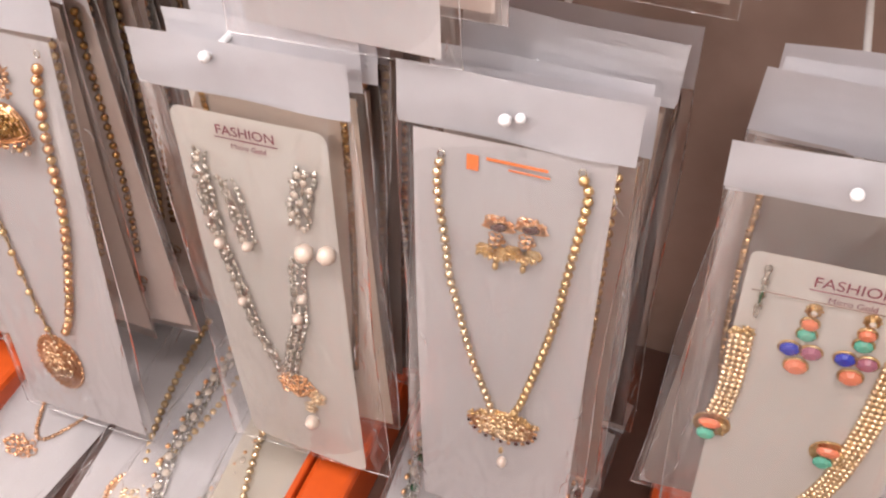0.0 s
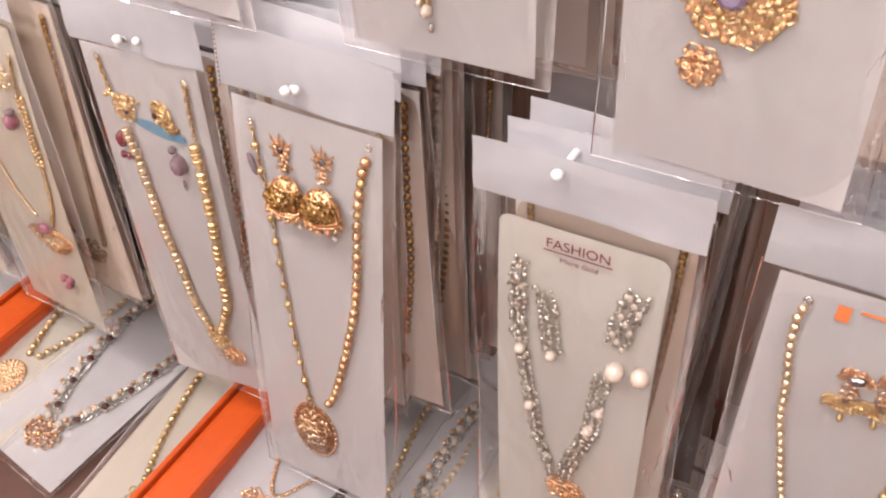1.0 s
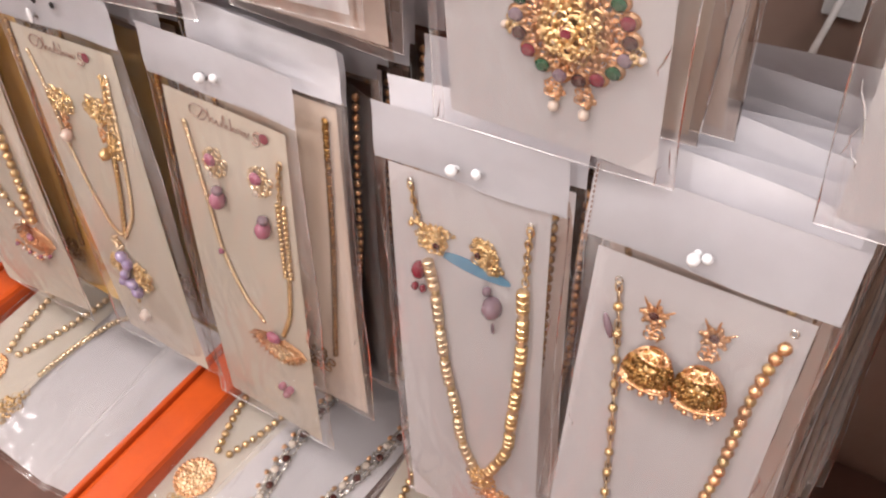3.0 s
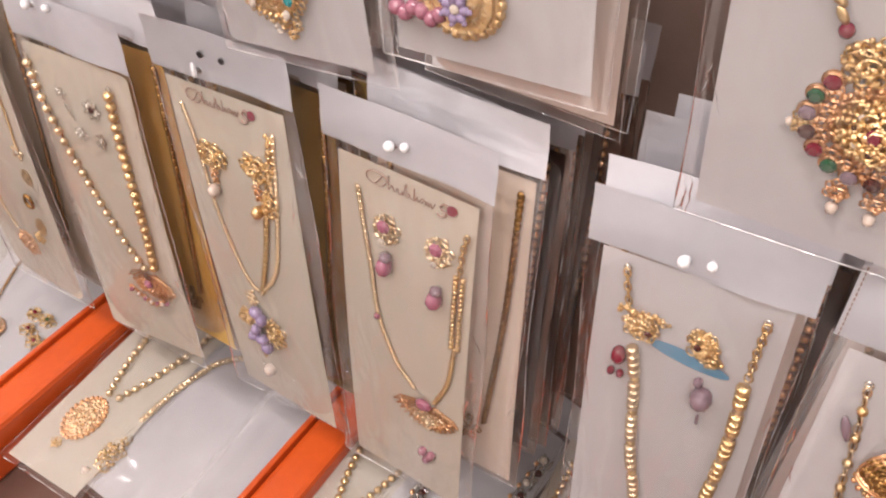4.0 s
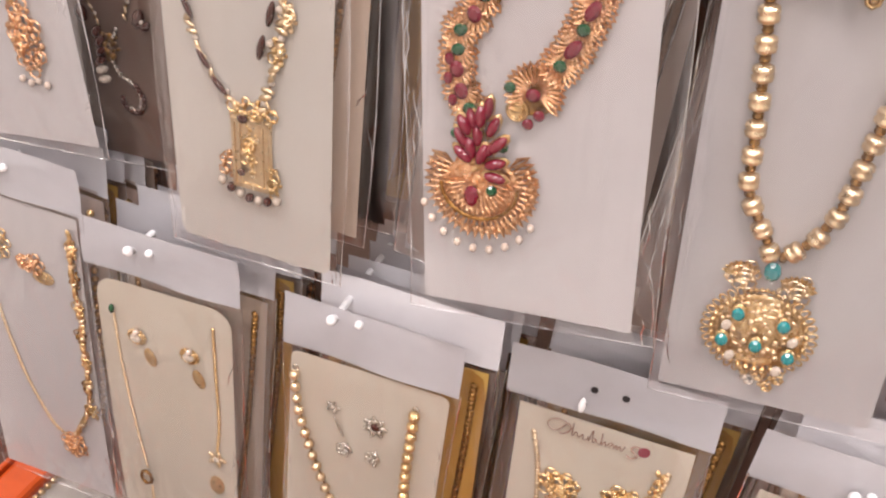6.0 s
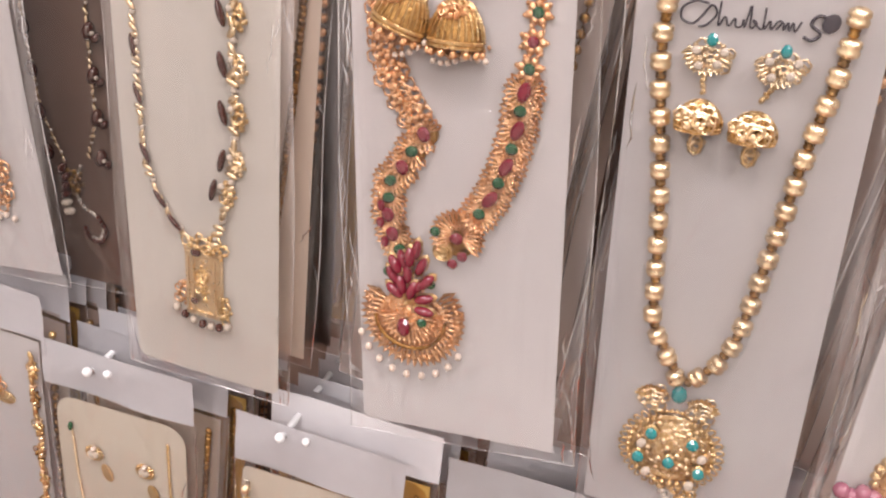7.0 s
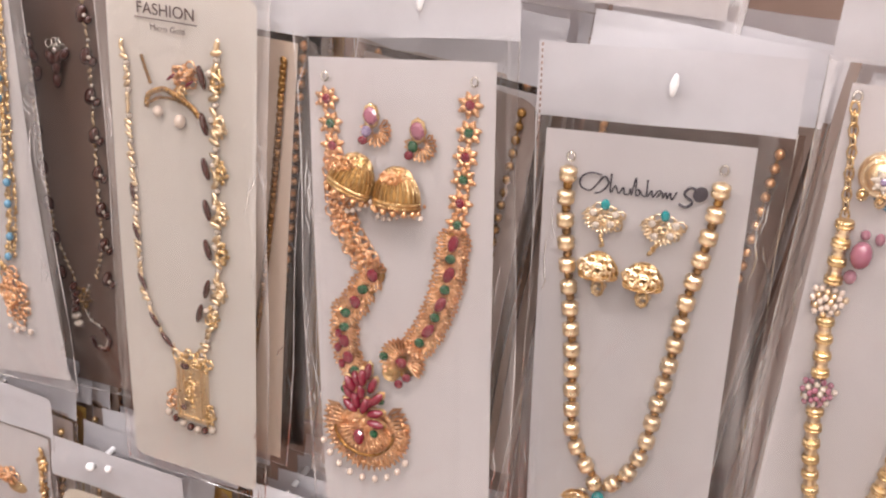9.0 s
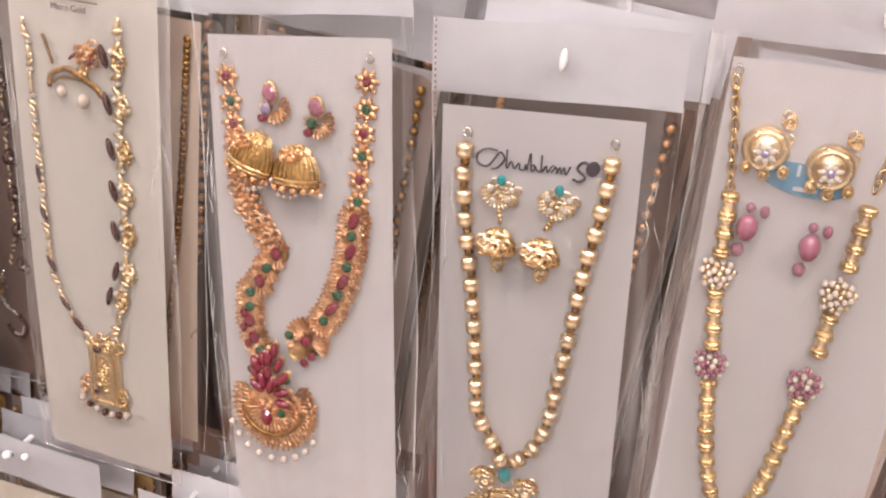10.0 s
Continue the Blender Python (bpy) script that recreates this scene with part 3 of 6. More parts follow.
        tube_into(bm, [self.at(u + k * x, v + k * y, 1.0) for x, y in spline(hook, 0.9)], 0.6 * k * MM, 4)
        part("printed_scroll", bm, ink, self.card)
        bm = bmesh.new()
        ball_into(bm, self.at(u + k * 25.5, v + k * 1.2, 0.9), (3.0 * k * MM, 0.25 * MM, 3.6 * k * MM), pose(0, 0, 0, 0, 30, 0), 8, 6)
        part("printed_leaf", bm, leaf, self.card)

    def fashion_print(self, u, v, ink, s=1.0):
        self.writing("FASHION", u, v, 8.6 * s, ink)
        self.bar(u, v - 2.2 * s, 38 * s, 0.5, ink)
        self.writing("Micro Gold", u + 1, v - 8.0 * s, 4.6 * s, ink)


def hang(top, bottom):
    """The pose of a packet from the places of its header's top and its lower edge, and its length in millimetres."""
    top, bottom = Vector(top), Vector(bottom)
    up = (top - bottom).normalized()
    right = (Vector((1, 0, 0)) - up.x * up).normalized()
    back = up.cross(right)
    m = Matrix((right, back, up)).transposed().to_4x4()
    m.translation = top
    return m, (top - bottom).length * 1000


def peg(x, y, z, tip_y, name="display_hook", flat=False, twin=0.0065):
    """A white hook: rod from the back panel with a ball tip, and a small plate at the panel."""
    root = new(name)
    root.location = (x, WALL_Y, z)
    tagged(root, "white plastic display hook fixed to the back panel", "hook", "display hooks")
    reach = WALL_Y - tip_y
    bm = bmesh.new()
    tube_into(bm, [(0, 0, 0.012), (0, -0.4 * reach, 0.006), (0, -reach + 0.004, 0), (0, -reach, 0.002)], 0.0021, 8)
    part("rod", bm, PEGMAT, root, "", True)
    bm = bmesh.new()
    if flat:
        ball_into(bm, (0, -reach, 0.002), (0.0018, 0.0014, 0.0052), None, 12, 8)
    else:
        ball_into(bm, (0, -reach, 0.002), 0.0031, None, 12, 8)
        if twin:
            ball_into(bm, (twin, -reach + 0.003, 0.0025), 0.0026, None, 10, 8)
    part("tip", bm, PEGMAT, root, "", True)
    bm = bmesh.new()
    box_into(bm, (-0.012, -0.004, -0.012), (0.012, 0.0, 0.03), None, 0.0015)
    part("plate", bm, PEGMAT, root)
    return root


# ---- upper and lower rows of packets ----
def lower(name_label, xt, zt, xb, zb, yt=0.338, yb=0.335, **more):
    m, length = hang((xt, yt, zt), (xb, yb, zb))
    return Packet(m, length, label=name_label, **more)


def packet_oval_pendant():
    p = lower("white card with gold bead necklace and oval pendant in clear bag", -0.087, 1.228, -0.083, 0.885, card_w=98, card_top=34, width=114, seed=1)
    p.eyelets((-34, -45), (34, -40))
    p.bar(-18.6, -47, 6, 9, ORANGE_INK, "printed_mark")
    p.bar(3, -43.5, 30, 1.5, ORANGE_INK)
    p.bar(9, -47.5, 20, 1.0, ORANGE_INK)
    p.beads([(-35, -50), (-36, -56), (-35.3, -73), (-31.7, -98), (-29.5, -121), (-25.8, -137), (-16.3, -179), (-5, -215), (-2, -226)], 6.0, "ball", 5.0, PALE_GOLD)
    p.beads([(35, -44), (38, -51), (37.4, -63), (35, -85), (33, -105), (27.7, -149), (15.5, -209), (10, -225)], 6.0, "ball", 5.4, GOLD)
    d = p.disc("pendant", 4.5, -238, 20, 13, ROSE_GOLD, label="oval openwork gold pendant", thick=1.6, dome=0)
    p.filigree("filigree", 4.5, -238, 18, 11, 80, 2.4, PALE_GOLD, parent=d, seed=3)
    p.crust([(-15, -234), (-6, -228), (5, -226), (16, -227), (25, -232)], 4, GOLD, "crown", 2.2, 4, d)
    for k in range(15):
        a = math.radians(175 + 190 * k / 14)
        p.stone(4.5 + 21 * math.cos(a), -238 + 15 * math.sin(a), 1.4, 1.4, BROWN if k % 2 else ROSE_GOLD, parent=d)
    p.stone(5, -262, 1.6, 3, GOLD, kind="ball", parent=d, name="link")
    p.stone(6, -274, 3.4, 4.6, PEARL, kind="ball", parent=d, name="pearl")
    for u, v, bu, bv in ((-3.5, -81, -5, -99), (12.8, -78.5, 9.5, -97)):
        e = p.fan(u, v - 4, 9, 20, 160, 11, ROSE_GOLD, name="earring", wire=0.7)
        p.stone(u, v, 4.5, 2.6, BROWN, parent=e, lift=4, turn=-14)
        p.filigree("crown", u, v + 2, 7, 3, 16, 2.2, ROSE_GOLD, parent=e, seed=6)
        p.filigree("stem", (u + bu) / 2, (v + bv) / 2, 3.2, 6, 14, 2.2, ROSE_GOLD, parent=e, seed=7)
        p.fan(bu, bv + 5, 10, 195, 345, 11, GOLD, parent=e, name="skirt", wire=0.8)
        p.crust([(bu - 8, bv - 1), (bu, bv - 2.5), (bu + 8, bv - 1)], 4, GOLD, "skirt_rim", 2.2, 5, e)
        p.stone(bu + 0.5, bv - 9, 1.8, 2.6, GOLD, kind="ball", parent=e, name="drop")


def packet_silver_pearl():
    p = lower("ivory rounded card with silver stone and pearl necklace in bag", -0.230, 1.217, -0.219, 0.893, card_w=92, card_top=42, card=IVORY, width=122, seed=2, round_r=7, head=32)
    p.fashion_print(-1, -54, RED_INK, 0.98)
    p.crust([(-31, -68), (-33, -77), (-32.7, -101), (-31.5, -121)], 10, SILVER, size=3.2, seed=11)
    p.crust([(-31, -123), (-28.3, -142), (-22.7, -173), (-19, -197), (-14, -215), (-6, -236)], 8, SILVER, size=3.0, seed=12)
    p.crust([(33, -66), (30, -78), (26, -92), (24, -108)], 15, SILVER, size=3.4, seed=13)
    p.crust([(20, -132), (17, -150), (15, -180), (8, -205), (3, -222), (1, -236)], 11, SILVER, size=3.2, seed=14)
    for u, v, r in ((26, -122.5, 5.8), (40, -120.5, 5.6), (-30, -131, 3.4), (14.6, -178, 3.6), (-23, -176, 3.2), (20, -160, 3)):
        p.stone(u, v, r, r, PEARL, kind="ball", name="pearl", lift=4)
    for k in range(9):
        p.stone(33 - 1.1 * k + (k % 3 - 1) * 4, -68 - 4.6 * k, 1.8, 2.2, CLEAR, name="crystal", lift=4.5)
    for k in range(12):
        p.stone(-32.5 + 0.13 * k * k + (k % 2) * 2, -72 - 13 * k, 1.6, 1.9, CLEAR, name="crystal", lift=4)
    e = p.crust([(-18, -84), (-15, -97), (-13, -112), (-11, -127)], 12, SILVER, "earring", 3.0, 15)
    p.stone(-11, -128, 3.4, 3.4, PEARL, kind="ball", name="pearl", lift=4, parent=e)
    d = p.filigree("pendant", 3, -247, 13, 10, 60, 2.5, ROSE_GOLD, seed=4, label="pale gold pendant with pearl drop")
    p.filigree("lace", 17, -254, 5, 7, 24, 2.2, PALE_GOLD, parent=d, seed=5)
    p.filigree("stem", 11, -267, 3.6, 6, 14, 2.0, PALE_GOLD, parent=d, seed=6)
    p.stone(10.7, -280, 5.0, 5.4, PEARL, kind="ball", name="pearl", lift=4, parent=d)


def packet_jhumka():
    p = lower("white card with gold link chain, bell earrings and pendant", -0.395, 1.237, -0.398, 0.873, 0.342, 0.315, card_w=100, card_top=44, width=116, seed=3, head=40, bow=2)
    p.stitching(116, 44)
    p.eyelets((42.5, -51), (-36.5, -58))
    p.beads([(41, -60), (38.6, -69), (35.3, -96), (34.2, -121), (32.6, -157), (28, -189), (14.6, -249), (4, -275)], 7.6, "ball", 6.8, ROSE_GOLD, every=(3, "ball", 6.2, GOLD))
    p.beads([(-36, -62), (-32.4, -86), (-29, -113), (-26, -137), (-22, -176), (-18, -219), (-11.5, -265), (-8, -280)], 5.6, "ring", 4.4, PALE_GOLD, long=6.4, every=(3, "ball", 5.2, GOLD))
    for k, (u, v, bu, bv) in enumerate(((-17, -71, -12, -98), (11.6, -70.5, 12.6, -98))):
        e = p.flower(u, v, 7, 7, ROSE_GOLD, BROWN, name="earring", turn=20)
        for a in (60, 105, 140):
            p.stone(u + 8.5 * math.cos(math.radians(a - 20)), v + 8.5 * math.sin(math.radians(a - 20)), 1.4, 4, ROSE_GOLD, turn=110 - a, kind="leaf", parent=e, name="petal", lift=3)
        p.filigree("stem", (u + bu) / 2, v - 10, 4, 5, 14, 2.2, ROSE_GOLD, parent=e, seed=16)
        b = p.bell(bu, bv, 12, 19, ROSE_GOLD, ROSE_GOLD, 1.6, parent=e, turn=-8 if k else 6)
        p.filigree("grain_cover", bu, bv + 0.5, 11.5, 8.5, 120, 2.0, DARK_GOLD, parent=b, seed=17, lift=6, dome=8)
        p.flower(bu + 1, bv + 2, 6, 7, GOLD, GOLD, parent=b, lift=13)
        p.crust([(bu - 11, bv - 10), (bu, bv - 12.5), (bu + 11, bv - 10)], 3, ROSE_GOLD, "hem", 2.4, 18, b)
        for q in range(4):
            p.stone(bu - 6 + 5 * q, bv - 17.5 - 1.5 * (q % 2), 1.8, 2.0, PEARL if q % 2 else GOLD, kind="ball", parent=b, name="drop", lift=6)
    p.stone(-37, -86, 5, 8, MAUVE, kind="leaf", name="petal", lift=3, turn=-20)
    d = p.disc("pendant", -8, -306, 18, 26, ROSE_GOLD, rim=30, rim_r=1.4, label="oval rose gold pendant")
    p.filigree("filigree", -8, -306, 14, 22, 60, 2.6, PALE_GOLD, parent=d, seed=6)


def packet_blue_label():
    p = lower("white card with gold rope necklace and blue oval label", -0.516, 1.233, -0.505, 0.914, card_w=90, card_top=33, width=106, seed=4)
    p.eyelets((35.5, -44), (-31, -40))
    d = p.disc("printed_label", 5, -84.5, 21, 4.8, SKY, thick=0.3, label="sky blue oval paper label", turn=6, dome=0.0)
    p.beads([(35.5, -47), (34.8, -60), (34, -84)], 4.2, "ring", 5, GOLD, long=6)
    p.beads([(33.6, -88), (34, -103), (34, -130), (32, -163), (29, -195), (26, -225), (14, -256)], 5.0, "barrel", 7.6, GOLD, long=5.0, every=(4, "barrel", 6.0, PALE_GOLD))
    p.beads([(-31, -43), (-29, -56), (-26.5, -66)], 4.2, "ring", 4.6, GOLD, long=5.5)
    p.beads([(-22, -90), (-20, -100), (-17.8, -116), (-15.6, -145), (-13, -171), (-8, -200), (-4, -236), (5, -260)], 5.0, "barrel", 6.8, PALE_GOLD, long=5.0, every=(5, "ball", 5.6, GOLD))
    e = p.disc("earring", -20, -73, 8, 7, GOLD, rim=14, rim_r=1.2, thick=2, dome=0.2)
    p.crust([(-31, -65), (-22, -66), (-12, -65), (-9, -68)], 3, GOLD, "bar", 2.4, 19, e)
    p.filigree("frame", -20, -75, 9, 8, 34, 2.4, GOLD, parent=e, seed=20)
    p.stone(-15, -73, 2.2, 1.8, BROWN, parent=e, lift=6)
    p.stone(-28.6, -98, 4.2, 6, RUBY, kind="ball", parent=e, name="drop")
    for du in (-2.5, 2.5):
        p.stone(-29 + du, -111, 2.2, 2.8, RUBY, kind="ball", parent=e, name="drop")
    e = p.disc("earring", 11, -72, 6, 10, GOLD, turn=-28, rim=16, rim_r=1.2, thick=2, dome=0.2)
    p.filigree("frame", 11, -72, 6.5, 9, 34, 2.4, GOLD, parent=e, seed=24)
    p.filigree("frame", 16, -79, 5, 5, 14, 2.4, GOLD, parent=e, seed=25)
    p.stone(9, -70, 1.8, 2.4, BROWN, parent=e, lift=6)
    p.stone(15.7, -106.5, 6.0, 7.4, MAUVE, kind="ball", parent=e, name="drop")
    p.stone(12.5, -96, 2.6, 3, MAUVE, kind="ball", parent=e, name="drop")
    p.stone(16.2, -122, 2.4, 4.4, MAUVE, kind="leaf", parent=e, name="drop")
    d = p.filigree("pendant", 8, -266, 9, 9, 40, 3, GOLD, seed=7, label="winged gold pendant")
    p.fan(15, -277, 15, 180, 350, 9, GOLD, parent=d)
    p.filigree("wing", 17, -281, 10, 6, 30, 2.8, ROSE_GOLD, parent=d, seed=8)


def packet_pink_drop():
    p = lower("cream card with gold chain and pink drop earrings", -0.672, 1.229, -0.678, 0.909, card_w=90, card_top=40, card=CREAM, width=108, seed=5)
    p.script_mark(2, -50, 56, BROWN_INK, RED_INK)
    for u, v, dv in ((-12.5, -82, -27), (22.5, -81, -35)):
        e = p.filigree("earring", u, v, 8.5, 10, 46, 2.2, PALE_GOLD, seed=26)
        p.stone(u, v + 4, 4.2, 4.6, PINK, parent=e, lift=5)
        p.stone(u - 1, v - 7, 2, 2.4, CLEAR, parent=e, lift=5)
        p.stone(u, v + dv, 5.2, 6.6, PINK, kind="ball", parent=e, name="drop", lift=4)
        p.stone(u + 1, v + dv + 8, 4.0, 3.2, MAUVE, kind="ball", parent=e, name="drop", lift=4)
    p.beads([(40, -62), (38, -74), (37, -90)], 4, "ring", 4.6, GOLD, long=6)
    for du in (-2.2, 2.2):
        p.beads([(37 + du, -93), (36.6 + du, -122), (36.4 + du, -152)], 3.8, "ball", 3.8, GOLD)
    p.rope([(36.4, -152), (35, -170), (32, -190), (24, -212)], 2.8, 3.6, GOLD)
    p.rope([(-31.5, -60), (-28, -86), (-23.5, -119), (-19, -156), (-6.4, -191), (8.7, -210)], 2.6, 3.4, PALE_GOLD)
    p.stone(-19.5, -156, 2.2, 2.6, PINK, kind="ball", name="bead")
    d = p.fan(18, -214, 27, 205, 335, 15, ROSE_GOLD, name="pendant", wire=0.8)
    p.filigree("filigree", 18, -232, 15, 11, 70, 2.4, PALE_GOLD, parent=d, seed=8)
    p.crust([(0, -226), (10, -236), (20, -239), (32, -232), (38, -224)], 4, ROSE_GOLD, "hem", 2.4, 27, d)
    p.stone(17, -216, 6, 5, PINK, parent=d, lift=5)
    for a in range(3):
        p.stone(18.5 + 4 * math.cos(a * 2.1 + 0.5), -275 + 4.5 * math.sin(a * 2.1 + 0.5), 3.4, 3.6, PINK, kind="ball", parent=d, name="drop")


def packet_lilac_pendant():
    p = lower("cream card with fine double chain and lilac pendant", -0.800, 1.235, -0.783, 0.926, card_w=92, card_top=38, card=CREAM, width=108, seed=6, holes=True)
    p.script_mark(-4, -47, 52, BROWN_INK, RED_INK)
    p.rope([(-36, -55), (-30.6, -82), (-24.7, -139), (-12.3, -184), (-2.3, -194)], 2.4, 3.0, PALE_GOLD)
    p.rope([(36, -55), (31, -99), (26.3, -128), (17.6, -166), (-2, -196)], 2.4, 3.0, PALE_GOLD)
    p.crust([(33, -55), (31, -73), (25, -95), (21.4, -107)], 5, GOLD, size=2.4, seed=28)
    p.rope([(21.4, -107), (13, -148), (1.5, -189)], 2.8, 4.0, GOLD)
    for u, v, pu, pv, mt in ((-18, -86, -21, -112, PEARL), (18, -83, 15, -115, GOLD)):
        e = p.filigree("earring", u, v, 11, 9, 52, 2.8, GOLD, seed=int(u) + 60)
        p.filigree("stem", (u + pu) / 2, (v + pv) / 2 - 2, 3, 7, 12, 2.2, ROSE_GOLD, parent=e, seed=29)
        p.stone(pu, pv, 4, 4.6, mt, kind="ball", parent=e, name="drop", lift=4)
    p.filigree("tassel", 24, -107, 5, 10, 26, 2.6, GOLD, seed=61)
    d = p.filigree("pendant", 4, -230, 8, 13, 44, 3, GOLD, label="gold leaf pendant with lilac stones", seed=9)
    p.filigree("leaf", -21, -227, 9, 7, 30, 2.8, GOLD, parent=d, seed=10)
    p.filigree("leaf", -12, -204, 4, 8, 14, 2.4, PALE_GOLD, parent=d, seed=11)
    for k, (u, v) in enumerate(((-8, -213), (-4, -218), (-12, -232), (-16, -240), (-8, -240), (-5, -247))):
        p.stone(u, v, 4.2, 5.4, PURPLE, turn=40 * k - 60, kind="ball", lift=5, parent=d, name="petal")
    p.stone(-12.5, -262, 1.4, 3, GOLD, kind="ball", parent=d, name="link")
    p.stone(-12.5, -279, 4.4, 5, PEARL, kind="ball", parent=d, name="pearl")


def packet_bead_string():
    p = lower("cream card with round gold bead necklace in clear bag", -0.930, 1.216, -0.926, 0.909, card_w=96, card_top=39, card=CREAM, width=106, seed=7, round_r=5, head=36)
    p.eyelets((-44, -50), (30, -53))
    p.beads([(-44.5, -55), (-43, -68), (-39, -88), (-27.6, -122), (-13, -157), (2.4, -194), (17, -219)], 8.6, "ball", 6.4, PALE_GOLD)
    p.beads([(29.7, -57), (28.7, -100), (29.3, -139), (28.6, -182), (26, -214)], 8.0, "ball", 7.2, GOLD)
    d = p.fan(18, -214, 30, 215, 325, 13, ROSE_GOLD, name="pendant", wire=0.8)
    p.filigree("filigree", 14, -236, 15, 9, 60, 2.6, ROSE_GOLD, parent=d, seed=10)
    p.stone(16, -230, 4.0, 4.0, PINK, parent=d, lift=5)
    p.crust([(-9, -246), (2, -252), (13, -256), (24, -247), (32, -233)], 4, ROSE_GOLD, "hem", 2.4, 30, d)
    for k in range(7):
        p.stone(-6 + 6 * k, -246 - 6 * math.sin(math.pi * k / 6), 1.8, 1.8, PEARL if k % 2 else PINK, kind="ball", parent=d, lift=4)
    e = p.flower(-20, -71, 4.5, 5, SILVER, CLEAR, name="earring")
    p.stone(-15.5, -84, 2.0, 8, SILVER, turn=-25, kind="leaf", parent=e, name="stem")
    p.filigree("drop", -10.6, -101, 4, 5, 14, 2.2, SILVER, parent=e, seed=31)
    e = p.flower(6.9, -76, 7.5, 7, SILVER, BROWN, name="earring")
    p.filigree("drop", 7.4, -101, 4, 5.5, 14, 2.2, SILVER, parent=e, seed=32)


def packet_ring_chain():
    p = lower("cream rounded card with thin chain of rings and flowers", -1.065, 1.222, -1.055, 0.907, card_w=92, card_top=39, card=CREAM, width=106, seed=8, round_r=14)
    p.rope([(34, -54), (34.5, -85), (35.3, -127), (33, -153)], 2.4, 2.4, GOLD)
    p.flower(32.6, -159, 6.5, 5, PALE_GOLD, CLEAR)
    p.disc("leaf", 31.3, -184, 5.5, 8, PALE_GOLD, thick=0.8, dome=0, label="thin gold leaf plate")
    p.beads([(28.5, -206), (27.4, -213)], 12, "ring", 12, DARK_GOLD, long=13)
    p.disc("leaf", 23, -238, 6, 10, PALE_GOLD, thick=0.8, dome=0, turn=15)
    p.filigree("flower", 17, -252, 5, 6, 14, 2.4, GOLD, seed=12)
    p.rope([(-35, -60), (-33, -101), (-28.3, -149), (-23, -192)], 2.4, 2.2, PALE_GOLD)
    p.beads([(-21.8, -197), (-21.4, -204)], 12, "ring", 11, DARK_GOLD, long=12)
    p.rope([(-21.4, -210), (-21, -235), (-14, -256)], 2.4, 2.2, PALE_GOLD)
    d = p.disc("pendant", -5.5, -267, 11, 12, PALE_GOLD, label="small gold flower pendant", thick=1.2, dome=0)
    p.filigree("filigree", -5.5, -267, 11, 13, 40, 2.4, ROSE_GOLD, parent=d, seed=13)
    p.stone(-35, -60, 1.8, 3.4, EMERALD, kind="ball", name="clasp")
    for u, v, du, dv in ((-19, -76.5, 8, -14), (17.5, -79, 5, -17)):
        e = p.disc("earring", u, v, 6, 5, GOLD, rim=12, rim_r=1.1)
        p.stone(u, v, 4, 3, CLEAR, parent=e, lift=3.5)
        p.stone(u + 1, v + 5, 2, 2, PEARL, kind="ball", parent=e, lift=3.5, name="pearl")
        p.disc("leaf_drop", u + du, v + dv, 4.0, 7, GOLD, parent=e, thick=0.9, dome=0, turn=-18)


def packet_leaf_chain():
    p = lower("white card with gold leaf chain necklace in clear bag", -1.167, 1.250, -1.163, 0.975, card_w=92, card_top=36, width=104, seed=9, bow=2)
    p.beads([(42, -46), (40.5, -77), (43, -107), (41.5, -131), (42, -155), (39.5, -182), (30, -206), (22, -220)], 4.6, "leaf", 8, GOLD, jitter=60, every=(3, "ball", 5, PALE_GOLD))
    for k in range(7):
        p.filigree("leaf_cluster", 41.5 - 0.4 * (k % 2) * k, -58 - 22 * k, 3.6, 6, 12, 2.4, DARK_GOLD if k % 2 else GOLD, seed=33 + k)
    p.rope([(-34, -50), (-26, -110), (-14, -170), (2, -212), (14, -224)], 2.8, 2.8, PALE_GOLD)
    p.filigree("pendant", 20.5, -229, 9, 11, 40, 2.8, ROSE_GOLD, seed=14)
    e = p.filigree("earring", 8, -78, 9, 6, 26, 3, ROSE_GOLD, seed=15)
    p.disc("leaf_drop", 16, -87, 8, 5, GOLD, parent=e, thick=1.2, dome=0.2)
    p.filigree("earring", -14, -70, 7, 10, 26, 3, GOLD, seed=16)


